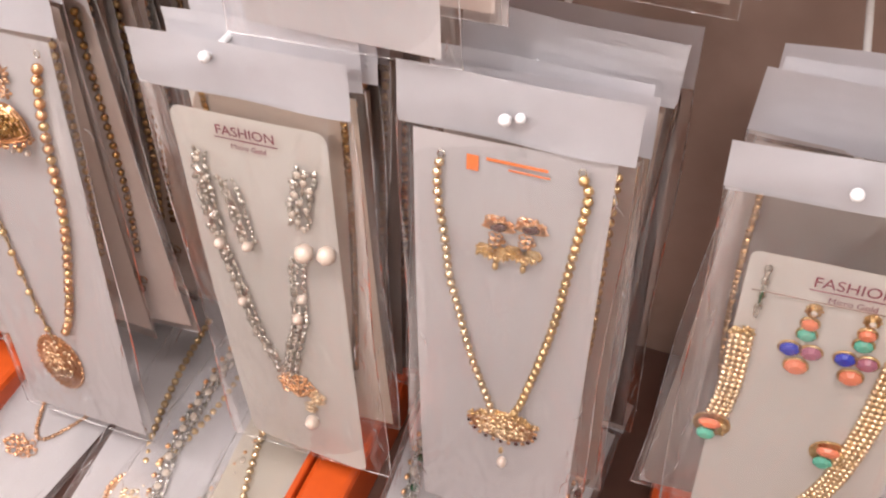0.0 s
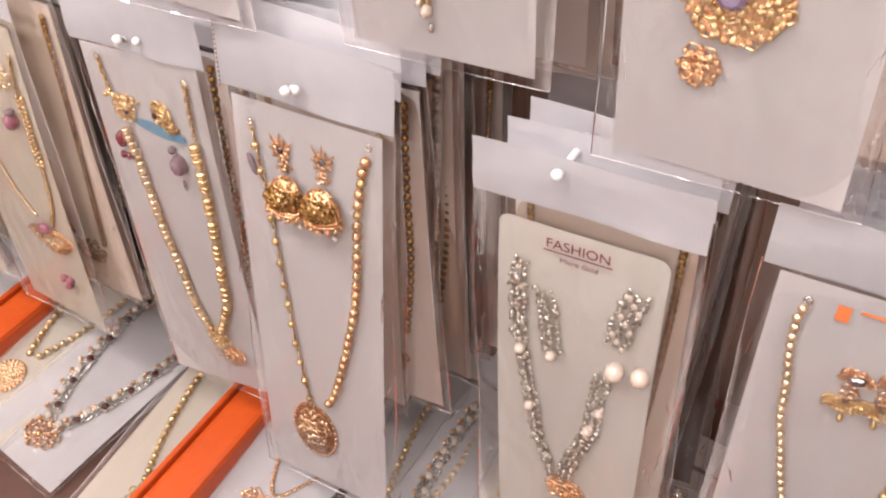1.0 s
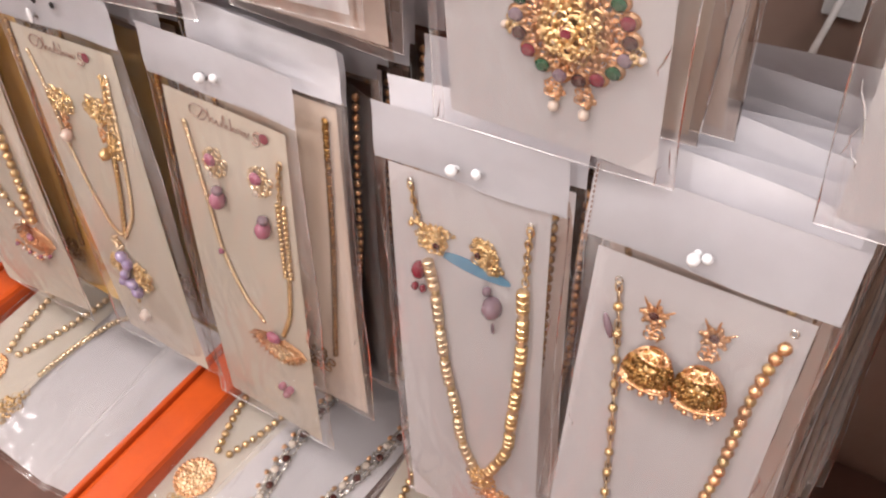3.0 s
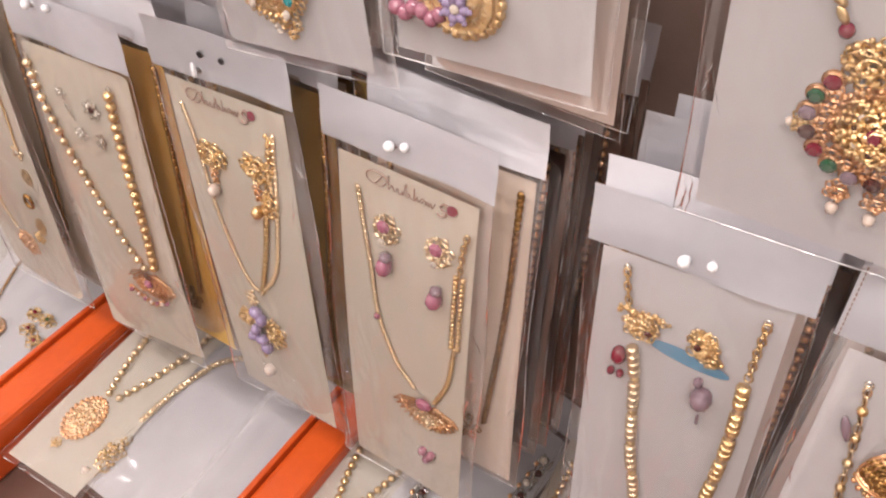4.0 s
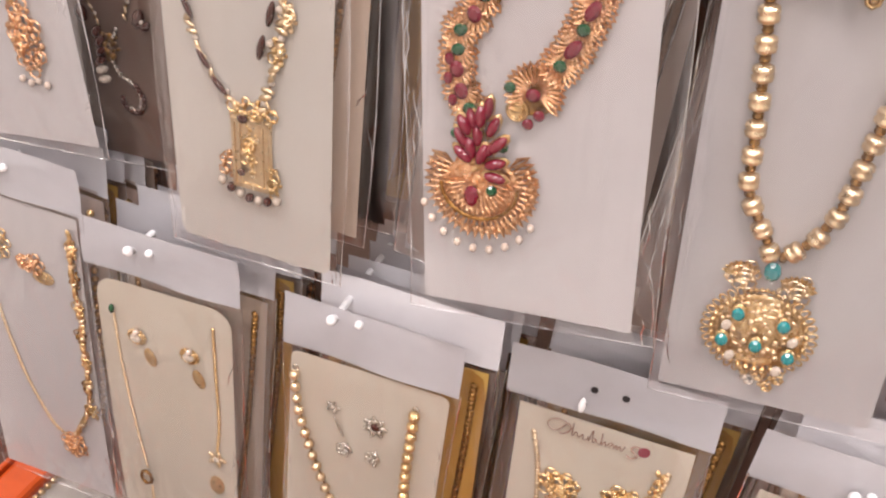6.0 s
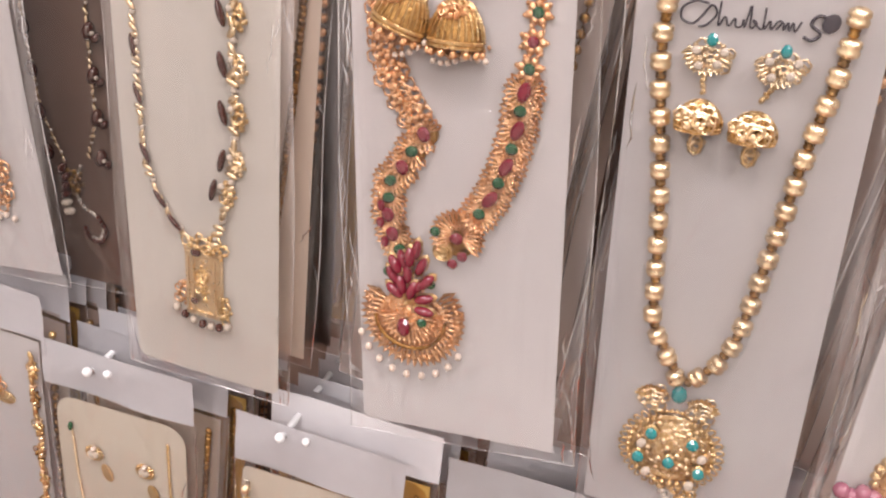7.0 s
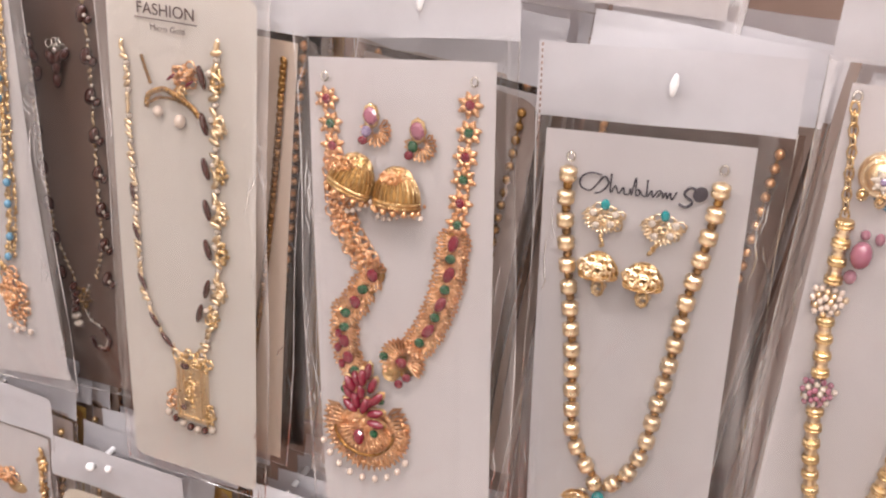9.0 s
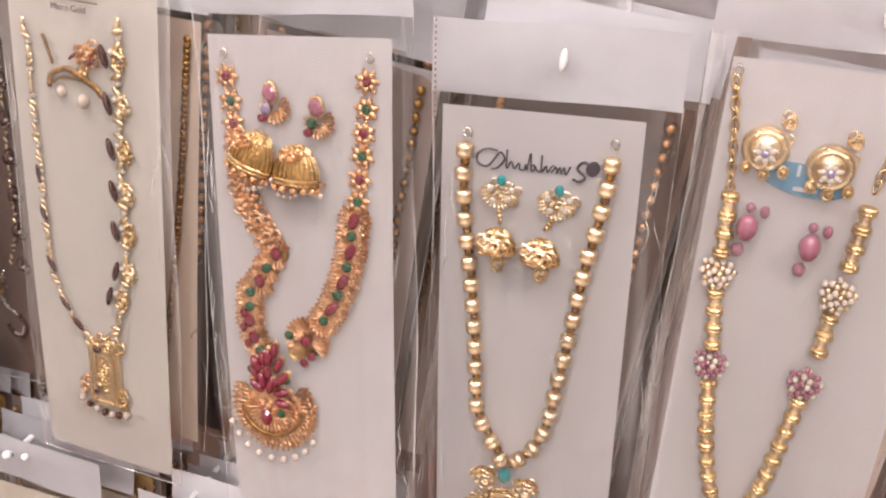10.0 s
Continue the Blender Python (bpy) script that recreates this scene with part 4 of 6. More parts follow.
def packet_enamel():
    p = lower("ivory card with gold chain and colourful enamel earrings", 0.066, 1.224, 0.082, 0.885, card_w=92, card_top=58, card=IVORY, width=118, seed=10, round_r=4, head=26, card_u=5)
    p.fashion_print(6, -71, RED_INK, 1.0)
    p.bar(6, -80, 86, 0.5, BROWN_INK)
    p.beads([(-32, -66), (-32, -74), (-32, -84), (-32.5, -94)], 4, "ring", 4, SILVER, long=5)
    p.stone(-32, -84, 2.2, 5, EMERALD, kind="leaf", name="clasp")
    p.crust([(-42, -108), (-36, -106), (-31, -108)], 4, GOLD, "spacer", 2.4, 41)
    for du in (-4.4, -1.4, 1.6, 4.6):
        p.beads([(-36.5 + du, -111), (-36 + du, -132), (-36.6 + du, -154), (-39 + du, -172)], 3.9, "ball", 3.7, PALE_GOLD)
        p.beads([(34 + du, -108), (33 + du, -130), (31.5 + du, -160), (25 + du, -205), (12 + du, -240)], 3.9, "ball", 3.7, PALE_GOLD)
    for u, v in ((-8, -85), (17, -84)):
        e = p.disc("earring", u, v, 3.6, 3.6, GOLD, rim=9, rim_r=0.8)
        p.stone(u, v, 1.6, 1.6, CLEAR, parent=e, lift=4)
        for du, dv, r, mt in ((0, -9, 3.9, CORAL), (0, -16, 4.4, MINT), (-5.6, -27, 4.8, BLUE), (4.4, -27, 4.8, PINK), (-0.5, -38, 5.4, CORAL)):
            p.disc("setting", u + du, v + dv, r + 0.8, (r + 0.8) * 0.9, GOLD, parent=e, thick=1.2, dome=0)
            p.stone(u + du, v + dv, r, r * 0.88, mt, parent=e, lift=2.6)
    for u in (-40, 20):
        e = p.disc("pendant", u, -180, 10, 9, GOLD, label="gold and enamel side pendant", thick=1.4, dome=0)
        p.stone(u - 1, -177, 6, 3.6, CORAL, parent=e, lift=4)
        p.stone(u - 2, -186, 5, 4.4, MINT, parent=e, lift=4)
        p.crust([(u + 5, -176), (u + 7, -184)], 4, GOLD, "grain_row", 2.4, 42, e)


def packet_teal_pendant():
    p = lower("white card with barrel bead necklace and teal stone pendant", -0.764, 1.553, -0.729, 1.244, card_w=94, card_top=40, width=114, seed=11, head=34, bow=2, card_u=-5)
    p.stitching(114, 66)
    p.eyelets((-39, -52), (29.5, -51))
    p.script_mark(-7, -65, 56, INK, INK)
    left = [(-39.6, -60), (-40, -76), (-38.6, -93), (-36.4, -112), (-34, -132), (-31.8, -158), (-30.4, -181), (-29, -200), (-24, -211), (-17, -224), (-14, -232)]
    right = [(29.2, -60), (27.9, -73), (24.6, -93), (20.3, -115), (18, -133), (14.9, -155), (11.5, -178), (7.5, -202), (0, -219), (-8, -227), (-11, -232)]
    for line in (left, right):
        p.beads(line, 5.7, "barrel", 8.8, PALE_GOLD, long=7.6, every=(2, "barrel", 4.6, DARK_GOLD))
    for u, v, bu, bv in ((-22, -78, -22, -103.5), (5.5, -80, -0.6, -106)):
        e = p.filigree("earring", u, v - 2, 8.5, 6.5, 44, 2.2, PALE_GOLD, seed=int(u) + 77)
        p.fan(u, v + 1, 10, 190, 350, 13, PALE_GOLD, parent=e, name="peacock_fan", wire=0.6, inner=0.5, lift=3)
        p.stone(u + 1, v + 5.5, 2.2, 2.8, TEAL, parent=e, lift=5)
        for du, dv in ((-4.5, 1), (-3, -5), (4, -4), (6, 1)):
            p.stone(u + du, v + dv, 1.8, 1.8, CLEAR, parent=e, lift=5)
        p.rope([(u - 1, v - 9), (bu, bv + 9)], 2.4, 2.6, GOLD, "link")
        p.bell(bu, bv, 8.8, 11, GOLD, parent=e, drop=0, ribs=12)
        p.filigree("openwork", bu, bv + 0.5, 8, 5, 40, 2.4, PALE_GOLD, parent=e, seed=78, lift=4, dome=5.5)["kind"] = "stuff"
        p.stone(bu, bv - 12, 3.6, 4.2, GOLD, kind="ring", parent=e, name="drop", lift=3)
        p.filigree("drop_curl", bu, bv - 12.5, 3, 3.6, 9, 2.2, PALE_GOLD, parent=e, seed=79)
    d = p.disc("pendant", -13, -269, 20, 19, GOLD, label="round gold pendant with teal stones", thick=3)
    p.filigree("filigree", -13, -269, 19, 18, 120, 2.6, PALE_GOLD, parent=d, seed=21)
    for k in range(30):
        a = math.radians(118 + 304 * k / 29)
        p.stone(-13 + 22 * math.cos(a), -269 + 21.5 * math.sin(a), 2.0, 2.6, GOLD, turn=90 - math.degrees(a), kind="ring", parent=d, name="rim_curl", lift=3)
        p.stone(-13 + 20 * math.cos(a), -269 + 19.5 * math.sin(a), 1.4, 1.4, GOLD, kind="ball", parent=d, name="rim_grain", lift=4)
    for s, cu, cv in ((-1, -24.5, -243), (1, -2, -246)):
        p.fan(cu, cv, 8.5, 20 if s > 0 else 40, 140 if s > 0 else 160, 9, GOLD, parent=d, name="peacock_curl", wire=0.8)
        p.filigree("curl", cu, cv + 1, 6.5, 6, 26, 2.2, PALE_GOLD, parent=d, seed=22)
    for row in range(4):
        p.beads([(-22 + row, -250 - 3 * row), (-12, -248 - 3.2 * row), (-3 - row, -252 - 3 * row)], 2.4, "ball", 2.3, GOLD, parent=d, name="neck_band")
    p.stone(-12.8, -236, 3.6, 4.8, TEAL, parent=d, lift=5)
    for u, v in ((-22.7, -259), (-27.5, -274), (-3.3, -261), (1.3, -277), (-13, -274)):
        p.stone(u, v, 2.9, 3.4, TEAL, parent=d, lift=7.5)
        p.stone(u, v, 3.7, 4.2, GOLD, parent=d, lift=6.5, kind="ring", name="setting")
    for u, v in ((-26.7, -266), (-23, -282), (1.7, -268.5), (-2.2, -285.5)):
        p.stone(u, v, 2.2, 3.0, CLEAR, parent=d, lift=7, turn=20)
    for u, v, mt in ((-9, -293, GOLD), (-5, -298, GOLD), (-13, -296, CLEAR), (-16, -291, GOLD), (-1, -293, GOLD)):
        p.filigree("grain", u, v, 3, 3, 7, 2.0, mt, parent=d, seed=23)


def packet_ruby_haram():
    p = lower("white card with ruby and green stone temple necklace", -0.889, 1.562, -0.844, 1.275, 0.336, 0.306, card_w=96, card_top=36, width=114, seed=12, head=26, bow=2, card_u=-2)
    p.eyelets((36, -45), (-40.5, -45))
    for k, (u, v) in enumerate(((34, -56), (33.5, -69), (32, -80.5), (31, -91.5), (29.5, -103), (28.3, -114))):
        p.flower(u, v, 6.2, 7, ROSE_GOLD, EMERALD if k % 2 else RUBY, turn=12 * k, name="flower_link", heart_r=0.42)
    for k, (u, v) in enumerate(((-40, -56), (-38.2, -68), (-37.4, -79))):
        p.flower(u, v, 6.2, 7, ROSE_GOLD, EMERALD if k % 2 else RUBY, turn=10 * k, name="flower_link", heart_r=0.42)
    right = [(27, -123), (24.8, -139), (20.4, -155), (13.8, -170)]
    green = [(25.6, -130.8), (22.7, -147), (17.3, -162.3), (9, -177)]
    for k, ((u, v), (gu, gv)) in enumerate(zip(right, green)):
        for cu, cv, spread in ((u, v, 0), (gu, gv, 20)):
            f = p.fan(cu, cv, 9.0, 130 - 10 * k + spread, 410 - 10 * k + spread, 17, ROSE_GOLD, name="fan_link", wire=0.7)
            p.disc("backing", cu, cv, 6.5, 6.5, DARK_GOLD, thick=1.0, parent=f, dome=0)
        p.stone(u, v, 2.7, 4.6, RUBY, parent=f, lift=4.5, turn=16 + 8 * k)
        p.stone(gu, gv, 2.8, 2.6, EMERALD, parent=f, lift=4.5)
    for k, (u, v) in enumerate(((-36.5, -88), (-35.5, -98), (-34, -108), (-31.5, -118), (-26.5, -128), (-21.5, -135.5))):
        p.filigree("curled_link", u, v, 5 if k < 2 else 7, 7, 36, 2.6, ROSE_GOLD, seed=30 + k)
    left = [(-16.5, -144, RUBY), (-22, -152, EMERALD), (-26.4, -159.5, RUBY), (-32, -166, EMERALD), (-33, -174, EMERALD), (-33.5, -182, RUBY), (-31.5, -191, RUBY), (-28, -198, EMERALD)]
    for k, (u, v, mt) in enumerate(left):
        f = p.fan(u, v, 8.6, 30 + 14 * k, 300 + 14 * k, 15, ROSE_GOLD, name="fan_link", wire=0.7)
        p.disc("backing", u, v, 6, 6, DARK_GOLD, thick=1.0, parent=f, dome=0)
        p.stone(u, v, 3.0, 3.6 if mt is RUBY else 2.6, mt, parent=f, lift=4, turn=-20)
        if k > 3:
            p.stone(u - 3.6, v - 4, 2.0, 2.6, RUBY, parent=f, lift=4)
    f = p.fan(-1, -189, 12.5, -40, 215, 21, ROSE_GOLD, name="fan_rosette", wire=0.8)
    p.disc("backing", -1, -189, 10, 10, DARK_GOLD, thick=1.0, parent=f, dome=0)
    p.stone(-1, -189.5, 3.2, 2.8, RUBY, parent=f, lift=5)
    p.disc("leaf_plate", -8, -197, 5, 5, GOLD, parent=f, dome=0.1)
    for u, v, mt in ((-11, -187.5, EMERALD), (1.5, -198, RUBY), (-3, -202, RUBY)):
        p.stone(u, v, 2.5, 2.4, mt, parent=f, lift=4)
    d = p.disc("pendant", -23, -234, 18, 15, ROSE_GOLD, label="crescent gold pendant with ruby lotus and pearls", thick=2.5)
    p.filigree("filigree", -23, -232, 16, 12, 70, 2.4, ROSE_GOLD, parent=d, seed=33)
    p.fan(-22.5, -231, 25, 150, 395, 33, ROSE_GOLD, parent=d, name="crescent_fan", wire=1.0, inner=0.6)
    p.crust([(-22.5 + 22 * math.cos(math.radians(a)), -231 + 22 * math.sin(math.radians(a))) for a in range(155, 391, 15)], 3, ROSE_GOLD, "crescent_rim", 2.2, 38, d)
    bm = bmesh.new()
    tube_into(bm, [p.at(-23 + 17 * math.cos(math.radians(a)), -231 + 15.5 * math.sin(math.radians(a)), 5) for a in range(180, 365, 9)], 0.9 * MM, 6)
    part("dark_band", bm, DARK_GOLD, d, "", True)
    p.fan(-23, -229, 15, 188, 352, 17, ROSE_GOLD, parent=d, name="inner_fan", wire=0.7, lift=4)
    for k, (u, v, tt) in enumerate(((-19.5, -197, 10), (-26, -202, -20), (-17, -204.5, 25), (-23.5, -208.5, -4), (-30.5, -210, -35), (-18, -214, 50), (-26.5, -214, -15), (-15.5, -220, 75), (-15.5, -226, 100), (-29.5, -217, -50), (-22, -200, 0), (-29, -204, -30), (-21, -216, 20), (-14, -211, 45))):
        p.stone(u, v, 2.5, 5.0, RUBY, turn=tt, kind="ball", lift=5 + 0.2 * k, parent=d, name="ruby_petal")
        p.stone(u, v, 2.9, 5.4, GOLD, turn=tt, kind="ring", lift=4 + 0.2 * k, parent=d, name="petal_setting")
    p.filigree("bud", -25, -222, 3, 5, 14, 2.2, GOLD, parent=d, seed=35)
    p.stone(-26, -236, 3.2, 4.8, RUBY, parent=d, lift=6)
    for u, v in ((-17, -232.5), (-12.6, -212.5), (-33, -208.5)):
        p.stone(u, v, 2.4, 2.4, EMERALD, parent=d, lift=6)
    for k in range(9):
        a = math.radians(200 + 16 * k)
        p.stone(-23 + 27 * math.cos(a), -233 + 29 * math.sin(a), 1.8, 2.0, PEARL, kind="ball", parent=d, name="pearl", lift=3)
    for k, ((u, v), (bu, bv), tilt) in enumerate((((-15.6, -63), (-24, -92), 24), ((8.6, -69), (-1.4, -97.5), 4))):
        e = p.fan(u + (1 if k else 2), v - 7, 8, 170, 400, 13, ROSE_GOLD, name="earring", wire=0.7)
        p.stone(u, v, 3.8, 4.6, PINK, parent=e, lift=4.5, turn=-15)
        p.stone(u, v, 4.6, 5.4, GOLD, parent=e, lift=3.6, kind="ring", name="setting")
        p.stone(u - 2.5, v - 7.5, 2.6, 3, EMERALD if k else PURPLE, parent=e, lift=4.5)
        p.stone(u - 4.5, v - 12, 2.6, 2.2, RUBY, parent=e, lift=4.5)
        b = p.bell(bu, bv, 11.5, 17, GOLD, ROSE_GOLD, 1.7, parent=e, turn=tilt, ribs=24)
        p.filigree("crown", bu - 0.1 * tilt, bv + 6, 6.5, 3.5, 26, 2.2, ROSE_GOLD, parent=b, seed=36, lift=6, dome=4.5)
        p.crust([(bu - 11 + 0.16 * tilt, bv - 9.5 - 0.17 * tilt), (bu, bv - 12), (bu + 11, bv - 9.5 + 0.17 * tilt)], 3, ROSE_GOLD, "hem", 2.4, 37, b)
        for q in range(8):
            p.stone(bu - 11 + 3.2 * q + 0.3 * tilt, bv - 13.5 - 1.0 * math.sin(q) - (0.2 * tilt * (1 - q / 4)), 1.4, 1.4, PEARL, kind="ball", parent=e, name="pearl", lift=7)


def packet_leaf_pendant():
    p = lower("ivory rounded card with gold leaf chain and rectangular pendant", -1.012, 1.572, -1.0, 1.236, card_w=90, card_top=34, card=IVORY, width=104, seed=13, round_r=6, head=30, bow=2)
    p.fashion_print(-8, -49, BROWN, 1.0)
    p.beads([(-35, -66), (-32.5, -82), (-32.8, -114), (-31.3, -150), (-31, -180), (-29, -211), (-19, -235), (-6, -250)], 3.6, "leaf", 6.0, PALE_GOLD, jitter=80, every=(4, "ball", 3.4, CLEAR))
    for k, (u, v) in enumerate(((-32, -150), (-31, -174), (-29, -205), (-22, -229), (-14, -241))):
        p.stone(u, v, 1.5, 6.0, BROWN, turn=-8 - 9 * k, kind="ball", name="dark_leaf", lift=3)
    p.beads([(23.5, -59), (21.5, -80), (21.5, -103), (21.6, -128), (21.5, -150), (22, -176), (21, -202), (15, -230), (8, -250)], 4.0, "leaf", 7.5, PALE_GOLD, jitter=85, every=(3, "ball", 4.0, CLEAR))
    for k in range(7):
        u, v = (14.2, 15.2, 15.8, 16.2, 16.0, 14.8, 9.5)[k], (-77, -102, -127, -151, -175, -200, -217)[k]
        p.stone(u, v, 2.0, 6.6, BROWN, turn=-16 if k < 5 else 12, kind="ball", name="dark_leaf", lift=3)
        p.stone(u + 5, v + 3, 1.9, 1.9, CLEAR, kind="ball", name="crystal", lift=3.5)
        p.filigree("gold_leaf", u + 8.5, v - 1, 3.6, 7, 15, 2.6, PALE_GOLD if k % 2 else GOLD, seed=70 + k)
    bm = bmesh.new()
    bow = spline([(-20, -97), (-18, -91), (-10, -87), (-4, -88), (8, -94), (12, -98)], 1.1)
    for n, (u, v) in enumerate(bow):
        ball_into(bm, p.at(u, v, 3 + 0.5 * (n % 2)), (1.7 * MM, 1.3 * MM, 1.7 * MM), None, 6, 5)
    for u, v in spline([(-22, -71), (-20, -77), (-17, -85)], 1.3):
        ball_into(bm, p.at(u, v, 3), 1.1 * MM, None, 6, 4)
    tube_into(bm, [p.at(u, v, 2.5) for u, v in spline([(-19, -96), (-12, -92), (0, -92), (11, -97)], 1.5)], 0.9 * MM, 5)
    e = part("earring", bm, DARK_GOLD, p.root, "bow shaped dark gold earrings", True)
    p.filigree("bow", 3, -78, 8, 6, 26, 2.6, ROSE_GOLD, parent=e, seed=40)
    p.filigree("knot", 1, -89, 3, 5, 12, 2.2, GOLD, parent=e, seed=43)
    for u, v in ((-3, -79), (8, -81)):
        p.stone(u, v, 2, 3.6, RUBY, turn=50, kind="leaf", parent=e, lift=5)
    p.stone(-13.7, -100, 2.8, 3.2, PEARL, kind="ball", parent=e, name="pearl")
    p.stone(-0.3, -103.5, 3.2, 4.0, PEARL, kind="ball", parent=e, name="pearl")
    bm = bmesh.new()
    c = p.at(2, -275, 1.5)
    box_into(bm, c - Vector((11, 1.2, 20)) * MM, c + Vector((11, 1.2, 20)) * MM, None, 0.8 * MM)
    for s in (-1, 1):
        for w in (6.4, 9.6):
            box_into(bm, c + Vector((s * w - 0.8, -2.2, -19)) * MM, c + Vector((s * w + 0.8, 0, 19)) * MM)
        box_into(bm, c + Vector((-10, -2.2, s * 18 - 1.2)) * MM, c + Vector((10, 0, s * 18 + 1.2)) * MM)
    d = part("pendant", bm, PALE_GOLD, p.root, "rectangular gold pendant with dark fringe")
    p.filigree("filigree", 1, -274, 5, 15, 44, 2.4, GOLD, parent=d, seed=41)
    p.filigree("bail", 4, -252, 13, 6, 34, 2.8, GOLD, parent=d, seed=42)
    p.filigree("side_curl", 14, -288, 3.6, 8, 16, 2.6, GOLD, parent=d, seed=46)
    p.filigree("side_curl", -12, -284, 4, 8, 14, 2.6, ROSE_GOLD, parent=d, seed=47)
    p.stone(-1, -255, 3, 2.4, BROWN, parent=d, lift=5)
    p.stone(-3, -285, 2.4, 2, BROWN, parent=d, lift=5)
    for k in range(7):
        p.stone(-16 + 5.2 * k, -290 - 11 * math.sin((k + 1.2) / 7 * 2.2), 2.4, 2.6, BROWN if k % 2 else CLEAR, kind="ball", parent=d, name="drop")


def packet_brown_drops():
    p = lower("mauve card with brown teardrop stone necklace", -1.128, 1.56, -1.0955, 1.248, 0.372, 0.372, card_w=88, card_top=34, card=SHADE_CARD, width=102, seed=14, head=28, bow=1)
    r = p.beads([(24, -50), (23.6, -82), (20, -130), (16, -179), (14, -205), (4, -232)], 4.5, "leaf", 4.6, PALE_GOLD, jitter=60, every=(3, "ball", 2.6, CLEAR))
    for k in range(8):
        u, v = 23.5 - 0.08 * k * k - 0.6 * k, -57 - 24.4 * k
        p.stone(u, v, 3.4, 5.6, BROWN, kind="ball", parent=r, name="teardrop", lift=3, turn=18)
        p.stone(u + 4, v - 3.5, 2.4, 3.2, BROWN, kind="ball", parent=r, name="teardrop", lift=3, turn=40)
        p.stone(u + 3.5, v - 0.5, 1.2, 1.2, CLEAR, kind="ball", parent=r, name="crystal", lift=5)
    l = p.beads([(-19, -73), (-23, -110), (-24, -150), (-23.5, -178), (-22, -205), (-12, -236)], 4.5, "leaf", 4, PALE_GOLD, jitter=60, every=(3, "ball", 2.4, CLEAR))
    for k in range(7):
        p.stone(-21.5 - 1.4 * math.sin(k * 0.5), -82 - 24.5 * k, 3.0, 5.0, BROWN, kind="ball", parent=l, name="teardrop", lift=3, turn=-14)
    d = p.filigree("pendant", -8, -246, 7, 8, 18, 2.6, DARK_GOLD, seed=44, label="curled brown stone pendant")
    for k in range(6):
        p.stone(-13 + 1.2 * math.sin(k * 1.2), -238 - 5.5 * k, 2.6, 4.0, BROWN if k < 4 else CLEAR, turn=30 + 10 * k, kind="ball", parent=d, name="teardrop", lift=4)
    p.beads([(-2, -236), (-8, -250), (-5, -262), (2, -266), (7, -273), (4, -282), (-3, -281)], 2.6, "ball", 2.8, SILVER, parent=d)
    p.beads([(5, -268), (9, -276), (4, -284), (-4, -282), (-6, -275)], 3.0, "ball", 3.4, BROWN, parent=d)
    e = p.filigree("earring", 1, -78, 7, 5, 14, 2.4, SILVER, seed=45)
    for k, (u, v, tt) in enumerate(((3, -84, 20), (-3, -84, -20), (8, -82, 40), (1, -90, 5), (-14, -95, 10), (0, -98, 0), (-16, -84, -30), (-18, -76, -30))):
        p.stone(u, v, 2.6, 4.6, BROWN, kind="ball", parent=e, turn=tt, name="teardrop", lift=4)


def packet_blue_gold():
    p = lower("white card with blue and gold grain necklace", -1.178, 1.56, -1.148, 1.262, 0.345, 0.34, card_w=94, card_top=36, width=108, seed=15)
    p.crust([(40, -50), (37, -90), (34, -124), (31, -150), (28, -177), (20, -214)], 7, GOLD, "strand", 2.6, 48)
    for k, (u, v) in enumerate(((37, -96), (35, -108), (31, -160), (29, -174), (26, -196), (22, -210))):
        p.stone(u, v, 2.2, 2.8, SKY, kind="ball", name="bead", lift=5)
    p.rope([(-28, -50), (-24, -120), (-12, -185), (14, -220)], 3.4, 4.6, GOLD)
    d = p.filigree("pendant", 18, -240, 9, 20, 70, 3.0, ROSE_GOLD, seed=46, label="long gold cluster pendant")
    for k in range(4):
        p.stone(10 + 5 * k, -263 - 2 * (k % 2), 1.8, 2.2, PEARL, kind="ball", parent=d, name="pearl")


